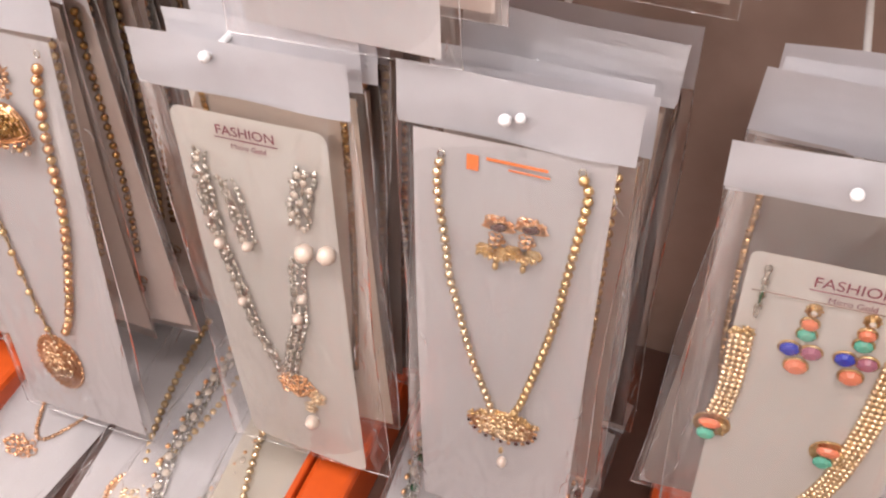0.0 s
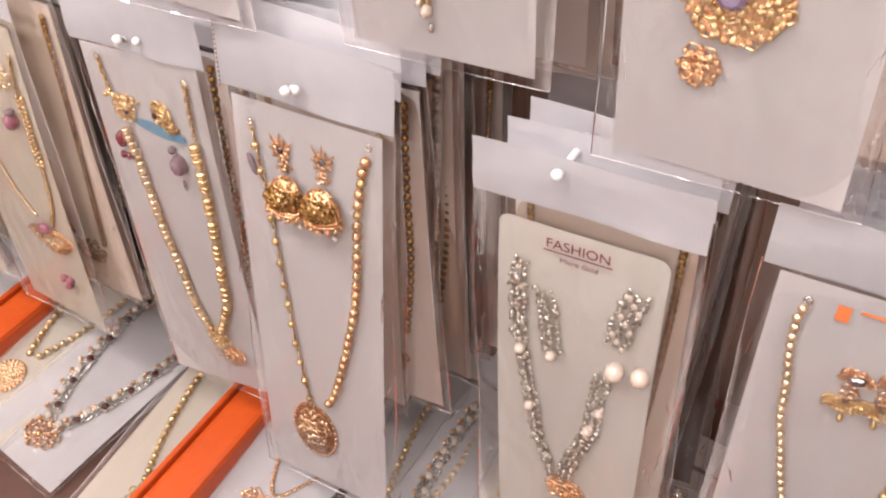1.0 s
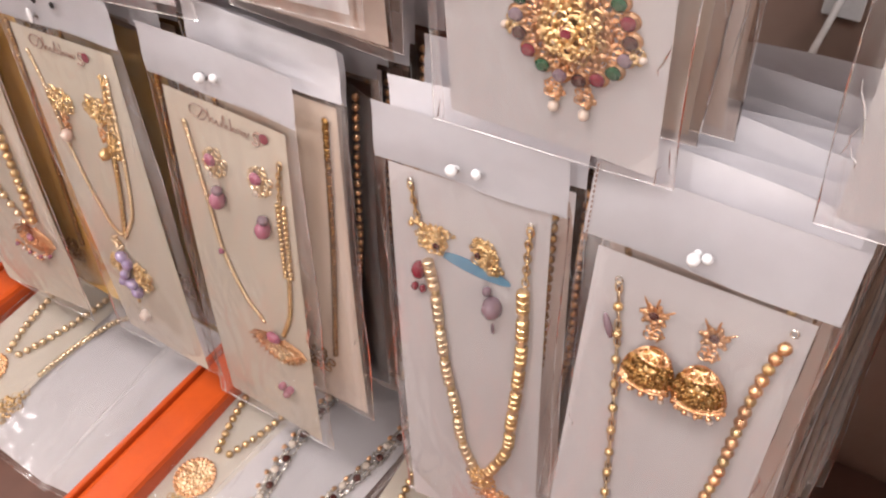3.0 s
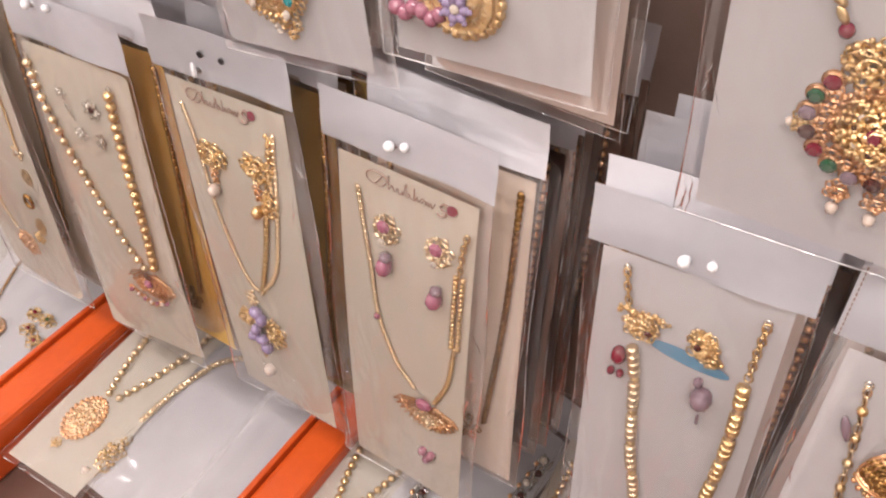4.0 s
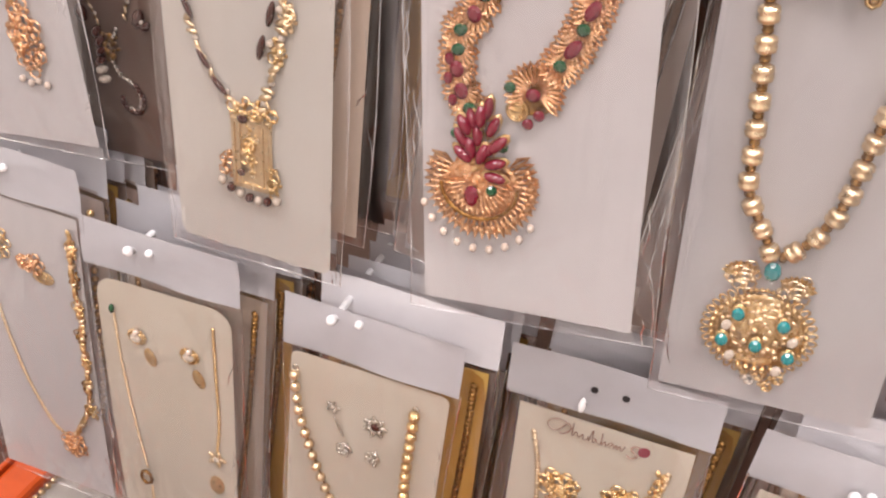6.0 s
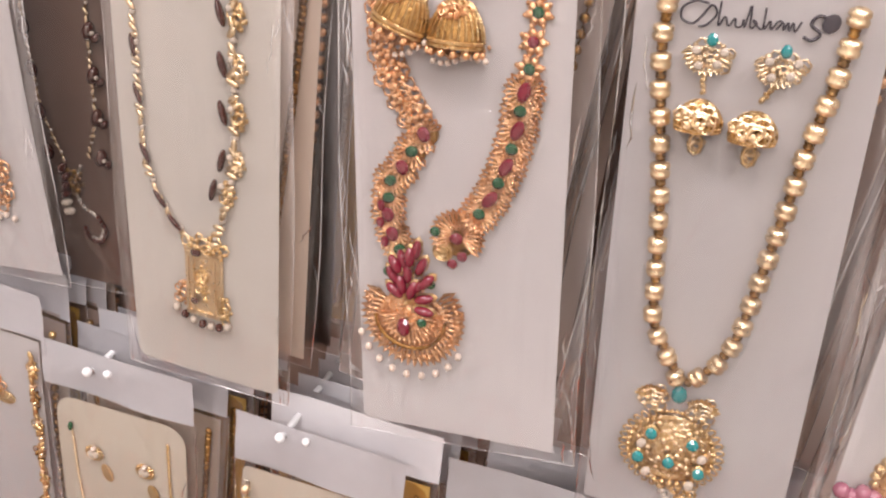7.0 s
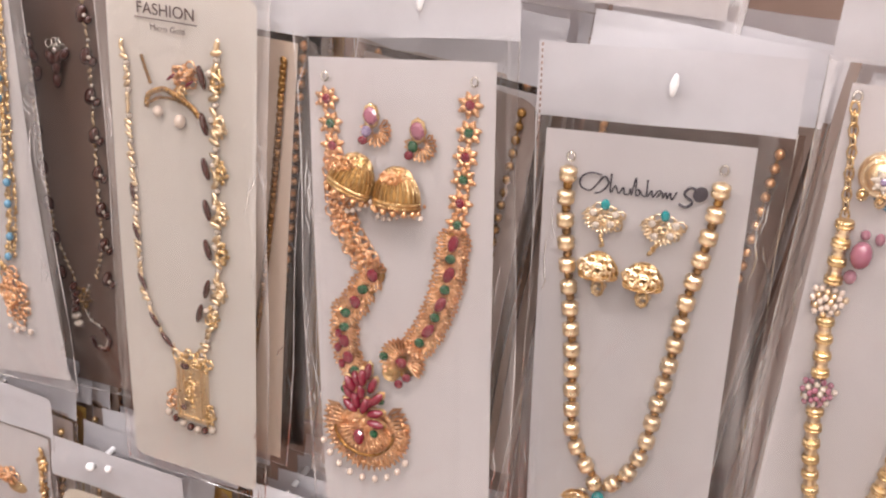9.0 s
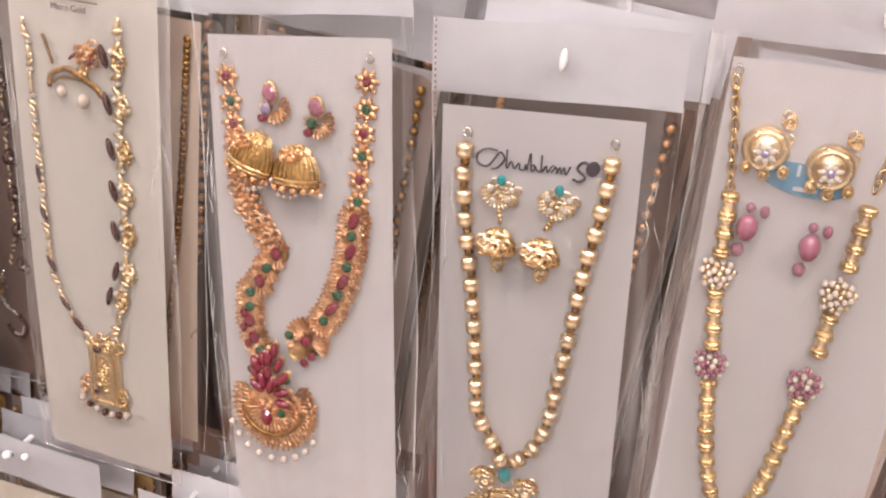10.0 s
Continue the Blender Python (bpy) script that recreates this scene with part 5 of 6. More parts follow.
def packet_pink_beads():
    p = lower("white card with gold barrel beads, pink clusters and medallion", -0.643, 1.592, -0.624, 1.272, card_w=96, card_top=36, width=116, seed=16, head=28, bow=2)
    p.eyelets((-45, -41), (24, -46))
    p.disc("printed_label", -11, -84, 19, 7, SKY, thick=0.3, label="sky blue oval paper label", turn=8, dome=0)
    p.bar(-9, -88, 10, 1.8, HEADER)
    p.bar(-13, -80, 1.4, 5, HEADER)
    p.beads([(-45, -46), (-42.8, -60), (-41, -76), (-39, -92)], 4.6, "ring", 4.6, GOLD, long=6.4)
    p.beads([(24, -50), (21, -66), (18, -82)], 4.6, "ring", 4.6, GOLD, long=6.4)
    for line in ([(-38.3, -95), (-37.4, -122)], [(-36.4, -141), (-33.2, -167)], [(-31.4, -187), (-28.5, -210), (-22, -241), (-14, -260)],
                 [(17, -92), (15, -121)], [(12.8, -143), (11.8, -164)], [(9, -187), (7, -202), (1, -241), (-6, -260)]):
        p.beads(line, 4.3, "barrel", 8.4, GOLD, long=4.6, every=(2, "barrel", 6.2, PALE_GOLD))
    for u, v, mt in ((-37.4, -131, PEARL), (13.7, -132, PEARL), (-32.3, -177, PINK), (9.6, -178, PINK)):
        g = p.filigree("bead_cluster", u, v, 5, 7, 14, 2, GOLD, seed=50)
        for k in range(24):
            a, r = k * 2.4, 7.6 * math.sqrt((k + 0.5) / 24)
            p.stone(u + r * math.cos(a), v + r * math.sin(a) * 1.1, 1.5, 1.7, (CLEAR if mt is PINK else PALE_GOLD) if k % 3 == 0 else mt, kind="ball", parent=g, name="cluster_bead", lift=6 - 0.4 * r)
    for u, v in ((-28, -72), (-1.2, -76.5)):
        e = p.disc("earring", u, v, 10, 10, PALE_GOLD, thick=3.6, dome=0.5)
        p.filigree("chasing", u + 1, v + 4, 7, 5, 22, 2.2, PALE_GOLD, parent=e, seed=51)
        p.flower(u, v - 1, 5.0, 7, CLEAR, PURPLE, parent=e, turn=20, lift=6.5, heart_r=0.34)
        p.filigree("knob", u + 7, v + 12, 2.4, 2.4, 7, 2.0, GOLD, parent=e, seed=52)
        for k in (-1, 0, 1):
            p.stone(u + 7.5 * k + 1, v - 11 + abs(k) * 2.2, 2.6, 2.6, GOLD, kind="ring", parent=e, name="ring", lift=4)
            p.stone(u + 7.5 * k + 1, v - 11 + abs(k) * 2.2, 1.7, 1.7, GOLD, kind="ball", parent=e, name="grain", lift=4)
        p.stone(u - 1, v - 35.5, 4.8, 6.4, PINK, kind="ball", parent=e, name="drop", lift=4)
        p.stone(u + 5, v - 28, 2.2, 3, PINK, kind="ball", parent=e, name="drop")
        p.stone(u - 1, v - 27, 2.2, 2.4, PINK, kind="ball", parent=e, name="drop")
        p.stone(u - 3, v - 47, 3, 3.4, PINK, kind="ball", parent=e, name="drop")
    d = p.disc("pendant", -13, -287, 20, 18, GOLD, label="ridged gold medallion with lilac flower", rim=26, rim_r=2.6, thick=4)
    for k in range(4):
        p.crust([(-13 + (17 - 3.4 * k) * math.cos(math.radians(a)), -286 + (17 - 3.4 * k) * math.sin(math.radians(a))) for a in range(30, 151, 20)], 1.6, GOLD, "ridge", 2.0, 60 + k, d)
    p.flower(-13, -291, 8, 7, PURPLE, CLEAR, parent=d, heart_r=0.3, lift=5.0)
    p.flower(-8, -262, 5, 6, GOLD, PURPLE, parent=d)
    for k in range(6):
        p.stone(-45 + 4.5 * k, -298 - 2 * math.sin(k * 2), 4, 4, PINK, kind="ball", name="loose_bead", lift=3)


def packet_round_medallion():
    p = lower("white card with round medallion of ruby and green stones", -0.488, 1.545, -0.474, 1.243, card_w=100, card_top=38, width=116, seed=17, bow=2)
    p.beads([(40, -50), (38, -120), (36, -180), (34, -212)], 6, "leaf", 8, GOLD, jitter=40, every=(4, "ball", 6, RUBY))
    p.beads([(-30, -50), (-26, -120), (-20, -180), (-8, -212)], 6, "leaf", 8, GOLD, jitter=40, every=(4, "ball", 6, RUBY))
    u, v = 10, -244
    d = p.disc("pendant", u, v, 15, 14, ROSE_GOLD, label="large round gold medallion with coloured stones", thick=2.2, dome=0.1)
    p.filigree("filigree", u, v, 14, 13, 110, 2.4, GOLD, parent=d, seed=52, lift=1.5, dome=3)
    p.crust([(u + 16 * math.cos(k * math.pi / 8), v + 15 * math.sin(k * math.pi / 8)) for k in range(17)], 2.4, ROSE_GOLD, "rim", 2.2, 53, d)
    p.stone(u, v, 3.4, 3.4, RUBY, parent=d, lift=8)
    for k in range(8):
        a = k * math.pi / 4
        p.stone(u + 8 * math.cos(a), v + 8 * math.sin(a), 1.6, 1.6, CLEAR if k % 2 else BROWN, parent=d, lift=6)
    for k, a in enumerate(range(140, 412, 20)):
        c = (u + 24.5 * math.cos(math.radians(a)), v + 22.5 * math.sin(math.radians(a)))
        p.disc("setting", c[0], c[1], 4.4, 4.0, ROSE_GOLD, parent=d, thick=1.6, dome=0)
        p.stone(c[0], c[1], 3.3, 3.0, (RUBY, EMERALD, MAUVE, BROWN)[k % 4], parent=d, lift=3.6)
        p.filigree("fill", u + 20 * math.cos(math.radians(a + 9)), v + 18.5 * math.sin(math.radians(a + 9)), 3, 3, 7, 2.0, ROSE_GOLD, parent=d, seed=k)
    for s in (-1, 1):
        p.filigree("curl", u + 9 * s, v + 24, 9, 9, 46, 2.8, GOLD, parent=d, seed=54)
        p.fan(u + 9 * s, v + 22, 10, 20, 160, 9, GOLD, parent=d, name="feather", wire=0.8)
        p.filigree("side_drop", u + 27 * s, v - 6, 3, 4, 9, 2.2, GOLD, parent=d, seed=55)
        p.stone(u + 30 * s, v - 6, 1.8, 1.8, PEARL, kind="ball", parent=d, name="pearl")
        p.filigree("side_drop", u + 7 * s, v - 30, 4, 5, 14, 2.2, ROSE_GOLD, parent=d, seed=56)
        p.stone(u + 7 * s, v - 38, 2.6, 2.8, PEARL, kind="ball", parent=d, name="pearl")


def packet_tassel():
    p = lower("white card with round stone collar and gold tassel", -0.318, 1.555, -0.306, 1.255, card_w=96, card_top=38, width=112, seed=18, bow=2)
    u, v = 0, -236
    d = p.disc("pendant", u, v + 16, 15, 19, GOLD, label="gold collar pendant with round stones", thick=2.6, dome=0.3)
    p.filigree("filigree", u, v + 14, 17, 20, 120, 2.6, GOLD, parent=d, seed=54, lift=1.5, dome=3)
    p.fan(u, v + 8, 15, 205, 335, 17, ROSE_GOLD, parent=d, name="apron", wire=0.7, lift=5)
    p.crust([(u - 14, v + 6), (u - 6, v - 4), (u + 4, v - 6), (u + 15, v + 4)], 4, GOLD, "hem", 2.8, 57, d)
    for k, a in enumerate(range(165, 380, 14)):
        if 255 < a < 285:
            continue
        c = (u + 27 * math.cos(math.radians(a)), v + 12 + 21 * math.sin(math.radians(a)))
        p.disc("setting", c[0], c[1], 4.0, 3.8, ROSE_GOLD, parent=d, thick=1.6, dome=0)
        p.stone(c[0], c[1], 3.0, 2.9, (EMERALD, MAUVE, BROWN, RUBY)[k % 4], parent=d, lift=3.6)
    for k in (-1, 1):
        p.filigree("side_drop", u + 22 * k, v - 12, 4.5, 5, 18, 2.2, GOLD, parent=d, seed=55)
        for q in (-1, 0, 1):
            p.stone(u + 22 * k + 4 * q, v - 19, 1.5, 1.7, PEARL if q else GOLD, kind="ball", parent=d, name="pearl")
    p.filigree("tassel", u - 4, v - 18, 4.5, 7, 24, 2.4, ROSE_GOLD, parent=d, seed=56)
    p.filigree("tassel", u - 5, v - 31, 3.6, 6, 16, 2.4, GOLD, parent=d, seed=58)
    p.stone(u - 9, v - 38, 1.8, 1.8, PEARL, kind="ball", parent=d, name="pearl")
    p.stone(u - 5, v - 41, 3.0, 3.4, PEARL, kind="ball", parent=d, name="pearl")
    p.stone(u - 3, v - 49, 1.4, 2.4, SILVER, kind="ball", parent=d, name="pearl")
    for s in (-1, 1):
        p.beads([(s * 38, -50), (s * 36, -120), (s * 30, -190), (s * 26, -216)], 8, "ball", 7, GOLD, every=(3, "ball", 7, EMERALD))


def packet_gold_flower():
    p = lower("white card with gold flower pendant in clear bag", -0.182, 1.535, -0.170, 1.233, card_w=100, card_top=38, width=116, seed=19, bow=2)
    for s in (-1, 1):
        p.rope([(s * 36 - 5, -50), (s * 34 - 5, -120), (s * 22 - 8, -190), (s * 6 - 10, -214)], 3.4, 4, GOLD)
    d = p.disc("pendant", -5, -219, 20, 19, ROSE_GOLD, label="round gold flower pendant with lilac stone", rim=26, rim_r=2.0)
    p.filigree("filigree", -5, -219, 21, 20, 110, 3.2, GOLD, parent=d, seed=57)
    p.stone(-6, -217, 6, 6, PURPLE, parent=d, lift=8)
    f = p.flower(-16, -252, 9, 8, ROSE_GOLD, GOLD, parent=d)
    p.filigree("filigree", -16, -252, 8, 8, 30, 2.6, ROSE_GOLD, parent=f, seed=58)


def packet_plain(x, zt, zb, y, seed, chain, label, card=None):
    p = lower(label, x, zt, x + 0.006, zb, y, y, card_w=98, card_top=38, width=114, seed=seed, card=card, bow=2)
    for s in (-1, 1):
        p.rope([(s * 36, -50), (s * 33, -130), (s * 18, -200), (s * 4, -225)], 3.4, 4, chain)
    p.filigree("pendant", 0, -242, 12, 12, 40, 3, chain, seed=seed)
    return p


for make in (packet_oval_pendant, packet_silver_pearl, packet_jhumka, packet_blue_label, packet_pink_drop, packet_lilac_pendant, packet_bead_string, packet_ring_chain,
             packet_leaf_chain, packet_enamel, packet_teal_pendant, packet_ruby_haram, packet_leaf_pendant, packet_brown_drops, packet_blue_gold, packet_pink_beads,
             packet_round_medallion, packet_tassel, packet_gold_flower):
    make()
packet_plain(-0.058, 1.575, 1.277, 0.36, 71, ROSE_GOLD, "white card with rose gold necklace in bag")
packet_plain(0.085, 1.605, 1.307, 0.36, 72, GOLD, "white card with gold necklace in bag")
for n, x in enumerate((-1.06, -0.93, -0.80, -0.55, -0.42)):
    packet_plain(x, 1.86, 1.562 + 0.004 * (n % 2), 0.37, 80 + n, GOLD, "white card with gold necklace in clear bag", IVORY if n % 2 else None)


# ---- the packets waiting behind each front one ----
def back_packet(seed, card, chain, label):
    p = Packet(pose(0, 0, 0), 306, 108, 98, 38, card, FILM_BACK_SHADE, 3, seed, 0, 34, label, creases=9)
    p.beads([(40, -48), (38, -110), (36, -170), (28, -230)], 7, "ball", 5, chain) if seed % 2 else p.rope([(42, -48), (40, -110), (36, -170), (28, -250)], 3.2, 4.4, chain)
    p.rope([(-40, -48), (-36, -120), (-26, -190), (-4, -250)], 3.4, 4, chain)
    p.filigree("pendant", 10, -262, 15, 12, 26, 3.2, chain, seed=seed)
    return p


# The dark mauve card paints the shade seen in gaps between packets.
BACKS = [back_packet(101, CARD, GOLD, "white card necklace packet hanging behind others"), back_packet(102, IVORY, DARK_GOLD, "ivory card necklace packet hanging behind others"),
         back_packet(103, SHADE_CARD, ROSE_GOLD, "necklace packet hanging behind others, gap shade put into its dark mauve card"), back_packet(104, YELLOW, DARK_GOLD, "yellowed card necklace packet hanging behind others"),
         back_packet(105, CARD, DARK_GOLD, "white card necklace packet hanging behind others")]
pick = random.Random(5)
used = set()


def stack(x, z, y, kinds, step=0.014, drift=0.0022):
    for n, k in enumerate(kinds):
        m = pose(x + pick.uniform(-0.005, 0.005) + drift * n, y + step * (n + 1), z + 0.0015 * n + pick.uniform(-0.006, 0.010), pick.uniform(-1, 1), pick.uniform(-2.5, 2.5), pick.uniform(-4, 4))
        if k in used:
            copy_thing(BACKS[k].root, m)
        else:
            BACKS[k].root.matrix_world = m
            used.add(k)


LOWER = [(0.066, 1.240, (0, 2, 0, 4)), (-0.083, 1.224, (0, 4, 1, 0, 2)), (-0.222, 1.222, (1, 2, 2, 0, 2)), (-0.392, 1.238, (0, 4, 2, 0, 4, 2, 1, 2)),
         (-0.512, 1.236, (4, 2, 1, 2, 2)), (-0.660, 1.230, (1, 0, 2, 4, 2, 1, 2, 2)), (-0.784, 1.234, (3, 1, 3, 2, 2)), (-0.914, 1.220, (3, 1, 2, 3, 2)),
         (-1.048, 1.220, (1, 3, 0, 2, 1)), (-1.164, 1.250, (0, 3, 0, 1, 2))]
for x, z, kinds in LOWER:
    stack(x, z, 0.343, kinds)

for x, twin in ((0.06, 0), (-0.090, 0.0065), (-0.243, 0), (-0.401, 0.005), (-0.521, 0.012), (-0.679, 0.0075), (-0.812, 0), (-0.952, 0.015), (-1.081, 0.012)):
    peg(x, 0, PEG_Z, 0.332, twin=twin, flat=twin == 0 and x < -0.5)
peg(-1.172, 0, 1.235, 0.332)
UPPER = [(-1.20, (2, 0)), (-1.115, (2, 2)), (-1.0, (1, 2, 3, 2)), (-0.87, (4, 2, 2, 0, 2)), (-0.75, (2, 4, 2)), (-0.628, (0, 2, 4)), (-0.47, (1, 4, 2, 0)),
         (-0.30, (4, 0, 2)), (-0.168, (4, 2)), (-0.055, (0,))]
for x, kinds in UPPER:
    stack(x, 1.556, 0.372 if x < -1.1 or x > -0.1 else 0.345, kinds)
    peg(x - 0.008, 0, 1.578 if -0.64 < x < -0.6 else 1.553 if x < -0.8 else 1.537, 0.352 if x < -1.1 or x > -0.1 else 0.333, flat=True)
for x in (-1.06, -0.93, -0.80, -0.55, -0.42):
    peg(x, 0, 1.845, 0.355, flat=True)


# ---- the tray below, with orange dividers ----
tray = new("display_tray")
tagged(tray, "dark brown display tray below the hooks", "tray", kind="structure")
box("tray_board", (-1.60, -0.12, 0.76), (0.85, WALL_Y, TRAY_Z), TRAYMAT, tray, bevel=0.003)
box("tray_front", (-1.60, -0.14, 0.60), (0.85, -0.12, 0.86), ORANGE, tray, "orange laminate front board", 0.003)


box("tray_base", (-1.58, -0.10, 0.0), (0.83, WALL_Y, 0.76), TRAYMAT, tray, "dark brown base below the tray")


def divider(x):
    """An orange board standing across the tray, its edges rounded, with a glued edge strip."""
    root = new("tray_divider")
    root.location = (x, 0.22, TRAY_Z)
    tagged(root, "orange laminate divider board standing in the tray", "divider", "orange tray dividers")
    bm = bmesh.new()
    box_into(bm, (-0.016, -0.335, 0), (0.019, 0.355, 0.058), None, 0.005)
    part("board", bm, ORANGE, root)
    box("edge_strip", (-0.0215, -0.335, 0), (-0.0165, 0.355, 0.061), ORANGE, root, "", 0.0015)
    return root


for x in (-1.275, -1.03, -0.776, -0.512, -0.21, 0.04, 0.30):
    divider(x)


def lying(x, y, z, tilt, yaw, slope=2.0):
    """A packet's pose lying on its back, its header to the rear, tipped sideways by tilt."""
    return Matrix.Translation((x, y, z)) @ pose(0, 0, 0, 0, 0, yaw) @ pose(0, 0, 0, 0, tilt, 0) @ pose(0, 0, 0, -90 + slope, 0, 0)


def tray_packet(x, z, tilt, seed, card, label, y=0.52, yaw=0.0, width=100, film=None):
    return Packet(lying(x, y, z, tilt, yaw), 290, width, width - 10, 36, card, film or FILM_TRAY, 2, seed, 0, 32, label, "necklace packet", "necklace packets lying in the tray")


def tray_medallion(x, z, tilt, seed, card=None, yaw=0, y=0.52, chain=None, width=100, long=1.0):
    p = tray_packet(x, z, tilt, seed, card or CREAM, "cream card with gold bead necklace and round medallion", y, yaw, width)
    p.beads([(-24, -60), (-22, -120), (-16, -170), (-6, -208)], 7.6, "ball", 6.6, chain or GOLD)
    p.beads([(24, -60), (24, -120), (14, -170), (2, -205)], 7.6, "ball", 6.6, chain or GOLD)
    d = p.disc("pendant", -8, -232, 15, 17 * long, ROSE_GOLD, label="round gold medallion", rim=26, rim_r=1.9, thick=1.6, dome=0)
    p.filigree("filigree", -8, -232, 13, 15 * long, 80, 2.8, PALE_GOLD, parent=d, seed=seed)
    p.filigree("grain", -10, -232 - 24 * long, 4, 4, 10, 2.4, GOLD, parent=d, seed=seed)


def tray_stones(x, z, tilt, seed, stone=None, yaw=0, y=0.52, card=None):
    p = tray_packet(x, z, tilt, seed, card or CARD, "white card with stone set necklace in clear bag", y, yaw)
    for s in (-1, 1):
        p.crust([(s * 34, -60), (s * 32, -130), (s * 22, -200), (s * 5, -250)], 11, SILVER, "strand", 3.2, seed + s)
        line = spline([(s * 34, -66), (s * 32, -130), (s * 22, -200), (s * 6, -246)], 13)
        for n, (u, v) in enumerate(line):
            p.stone(u + 3 * (n % 2) - 1.5, v, 3.2, 3.6, (stone or BROWN) if n % 2 else CLEAR, name="set_stone", lift=5)
            p.stone(u - 5, v - 6, 2.0, 2.4, ROSE_GOLD, kind="ball", name="grain", lift=4)
    p.filigree("pendant", 0, -258, 16, 14, 50, 3.4, ROSE_GOLD, seed=seed)
    if seed == 216:
        p.fashion_print(8, -150, INK, 1.1)


def tray_beads(x, z, tilt, seed, card=None, yaw=0, y=0.52, mat=None, size=6.5):
    p = tray_packet(x, z, tilt, seed, card or IVORY, "ivory card with round gold beads in clear bag", y, yaw)
    for s in (-1, 1):
        p.beads([(s * 34, -60), (s * 32, -130), (s * 22, -200), (s * 6, -255)], size + 0.8, "ball", size, mat or PALE_GOLD)
    p.filigree("pendant", 0, -262, 12, 10, 34, 3, mat or GOLD, seed=seed)


def tray_flower(x, z, tilt, seed, yaw=0, y=0.52):
    p = tray_packet(x, z, tilt, seed, CARD, "white card with gold rosette necklace", y, yaw, 120)
    for u, v in ((-2, -180), (8, -196), (24, -202), (38, -196), (44, -180), (14, -178)):
        f = p.filigree("flower_link", u, v, 8, 6, 22, 3, GOLD, seed=int(u) + 90)
        p.stone(u, v, 2.4, 2.4, EMERALD if u == 14 else RUBY, parent=f, lift=5)
    d = p.disc("pendant", -22, -216, 14, 12, ROSE_GOLD, rim=22, rim_r=1.6, label="round gold rosette")
    p.filigree("filigree", -22, -216, 10, 9, 36, 3, GOLD, parent=d, seed=seed)


def tray_plain(x, z, tilt, seed, yaw=0, y=0.52, mat=None):
    p = tray_packet(x, z, tilt, seed, CARD, "white card packet with fine chain showing its back", y, yaw)
    p.rope([(-34, -60), (-30, -130), (-10, -190), (10, -215), (30, -170)], 3.4, 3.6, mat or DARK_GOLD)
    p.filigree("pendant", 0, -228, 14, 8, 30, 3, mat or GOLD, seed=seed)


def tray_edge_chain(x, z, tilt, seed, yaw=0, y=0.52):
    p = tray_packet(x, z, tilt, seed, CARD, "white card with thick gold chain along its edge", y, yaw)
    p.beads([(-12, -118), (-28, -140), (-36, -180), (-38, -225)], 4.4, "barrel", 6, PALE_GOLD, long=4.2)
    d = p.filigree("pendant", -36, -262, 9, 22, 70, 3, GOLD, seed=seed, label="crescent gold pendant")
    p.stone(-40, -283, 4, 4, PEARL, kind="ball", parent=d, name="pearl")


def tray_blank(x, z, tilt, seed, yaw=0, y=0.52):
    p = tray_packet(x, z, tilt, seed, CARD, "white card packet lying face down in the tray", y, yaw)
    p.rope([(30, -60), (34, -140), (30, -220), (10, -262)], 3.0, 3.4, PALE_GOLD)


BASE = TRAY_Z + 0.012
# bay between the end board and the first divider
tray_stones(-1.405, BASE + 0.02, -14, 201)
# bay -1.275 .. -1.03
tray_beads(-1.212, BASE + 0.024, 20, 202, IVORY, mat=GOLD, yaw=-5)
tray_plain(-1.165, BASE + 0.012, 15, 203, yaw=3)
tray_flower(-1.108, BASE + 0.012, 4, 204, yaw=-4)
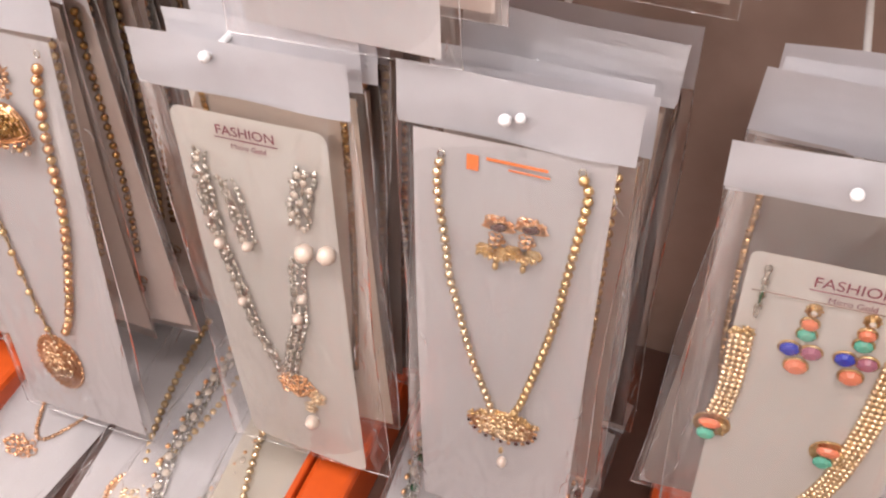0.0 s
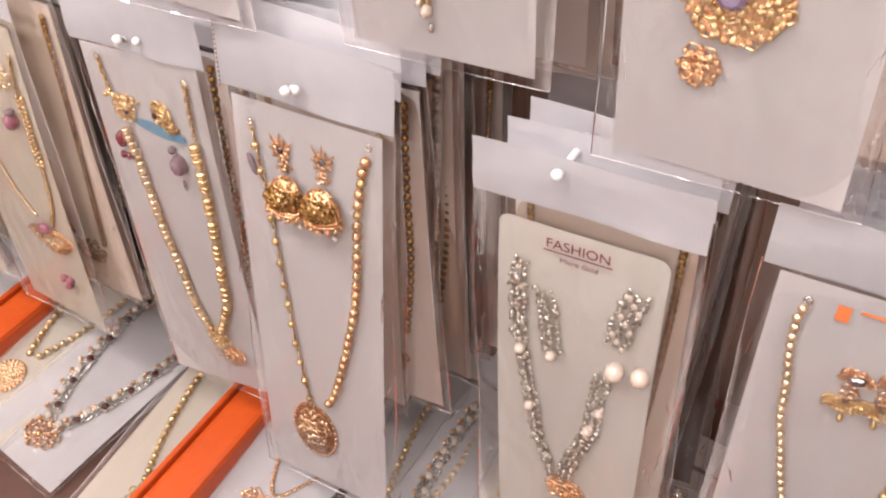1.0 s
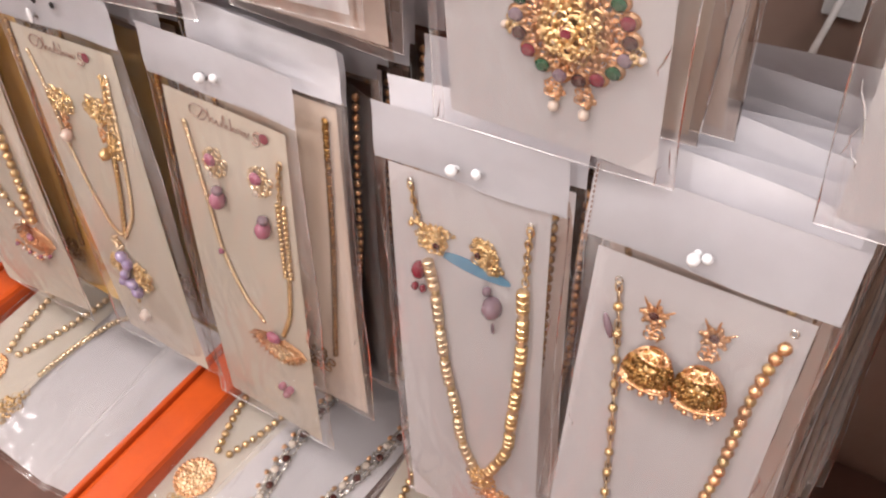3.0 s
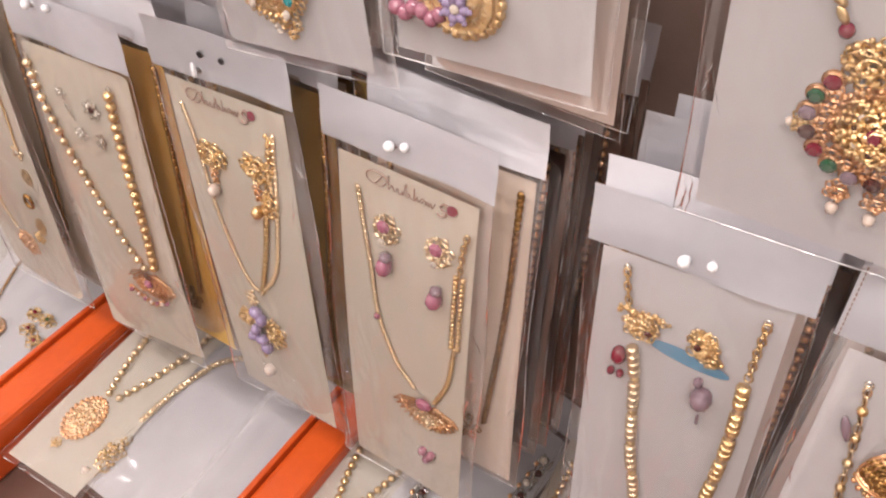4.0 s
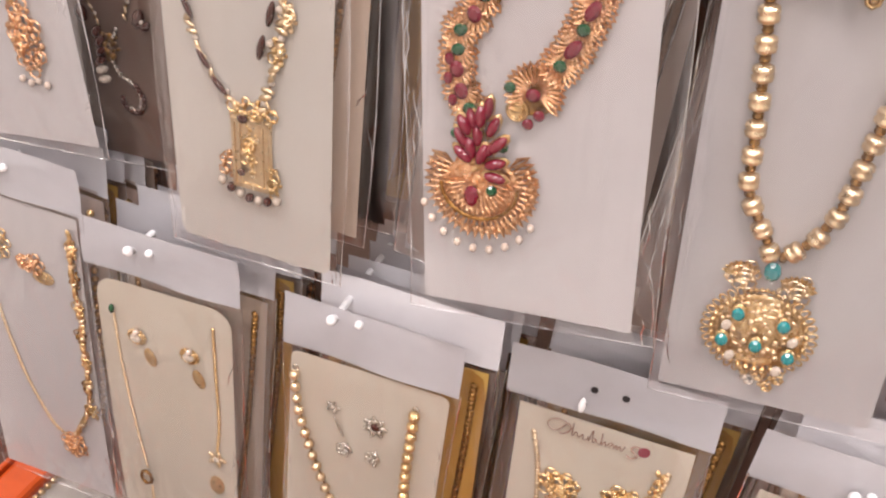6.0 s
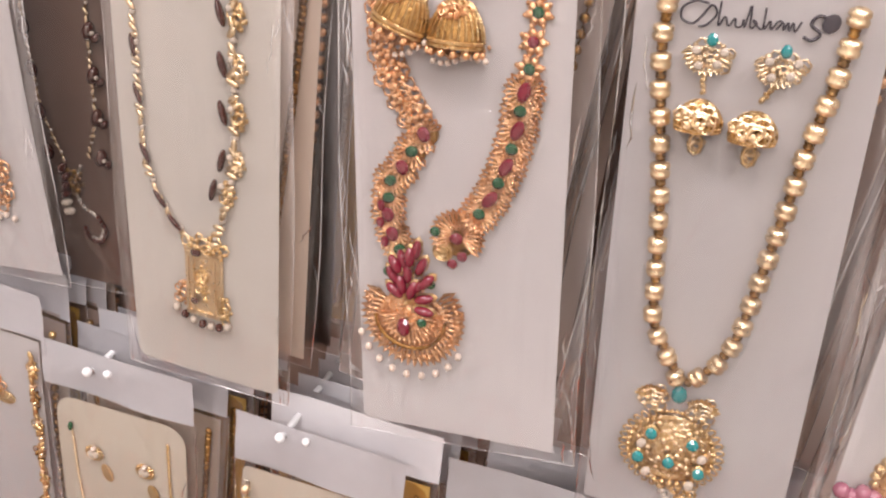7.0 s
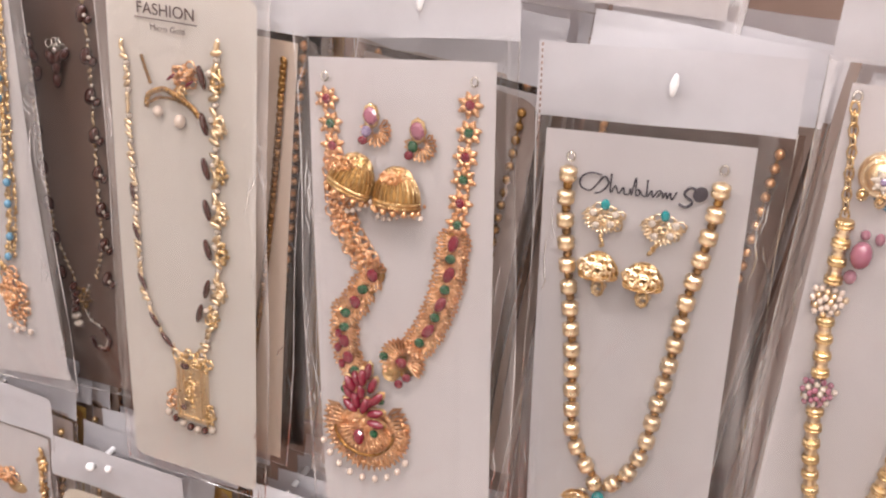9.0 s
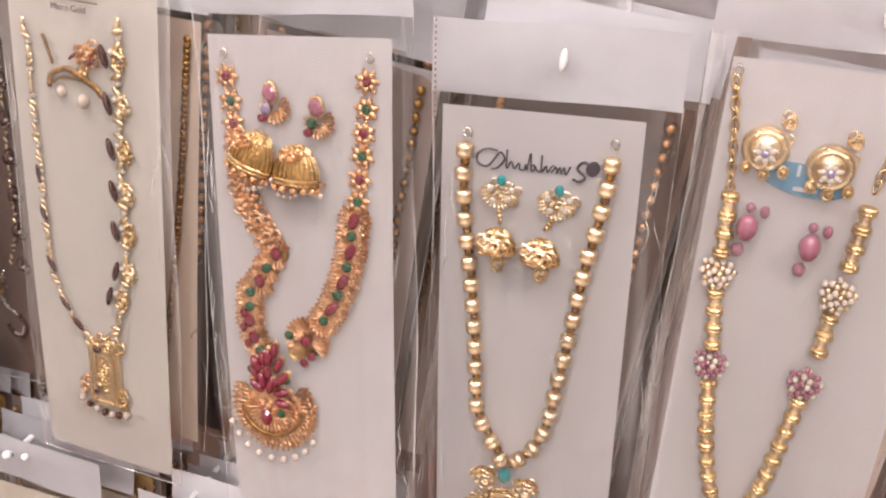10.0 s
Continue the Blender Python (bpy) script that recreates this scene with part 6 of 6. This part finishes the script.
# bay -1.03 .. -0.776
tray_medallion(-0.973, BASE + 0.030, 8, 205, CREAM, chain=PALE_GOLD, yaw=2, y=0.505, width=84, long=1.3)
tray_edge_chain(-0.888, BASE + 0.016, 8, 206, yaw=-2)
tray_blank(-0.822, BASE + 0.022, -6, 207, yaw=3)
# bay -0.776 .. -0.512
tray_medallion(-0.736, BASE + 0.030, 7, 208, yaw=2, width=92)
tray_stones(-0.645, BASE + 0.020, 14, 209, yaw=-5)
tray_beads(-0.566, BASE + 0.010, 12, 210, CREAM, yaw=3, mat=GOLD)
# bay -0.512 .. -0.21
tray_plain(-0.435, BASE + 0.026, 12, 211, mat=ROSE_GOLD, yaw=-6)
tray_medallion(-0.366, BASE + 0.020, 10, 212, CARD, yaw=4)
tray_stones(-0.310, BASE + 0.014, 14, 213, CLEAR, yaw=-3)
tray_beads(-0.272, BASE + 0.006, 12, 214, CREAM, yaw=5)
# bay -0.21 .. 0.04
tray_stones(-0.135, BASE + 0.022, 10, 215, EMERALD, yaw=4)
tray_stones(-0.06, BASE + 0.012, 12, 216, BROWN, yaw=-5)
# bay 0.04 .. 0.30
tray_stones(0.12, BASE + 0.02, 10, 217, RUBY, yaw=3)
tray_medallion(0.20, BASE + 0.01, 10, 218, yaw=-3)


# ---- ceiling light fixtures ----
GLOW = bpy.data.materials.new("lit_diffuser")
GLOW.use_nodes = True
GLOW.node_tree.nodes["Principled BSDF"].inputs["Emission Color"].default_value = (1.0, 0.925, 0.94, 1)
GLOW.node_tree.nodes["Principled BSDF"].inputs["Emission Strength"].default_value = 3.0
for lx, ly, sx, sy in LAMPS:
    root = new("ceiling_light")
    root.location = (lx, ly, 3.4)
    tagged(root, "square white ceiling light panel", "ceiling light", "ceiling lights")
    bm = bmesh.new()
    for a in (-1, 1):
        box_into(bm, (a * sx / 2 - 0.012, -sy / 2 - 0.012, -0.03), (a * sx / 2 + 0.012, sy / 2 + 0.012, 0))
        box_into(bm, (-sx / 2 + 0.012, a * sy / 2 - 0.012, -0.03), (sx / 2 - 0.012, a * sy / 2 + 0.012, 0))
    part("frame", bm, PEGMAT, root)
    box("diffuser", (-sx / 2 + 0.012, -sy / 2 + 0.012, -0.02), (sx / 2 - 0.012, sy / 2 - 0.012, -0.008), GLOW, root)
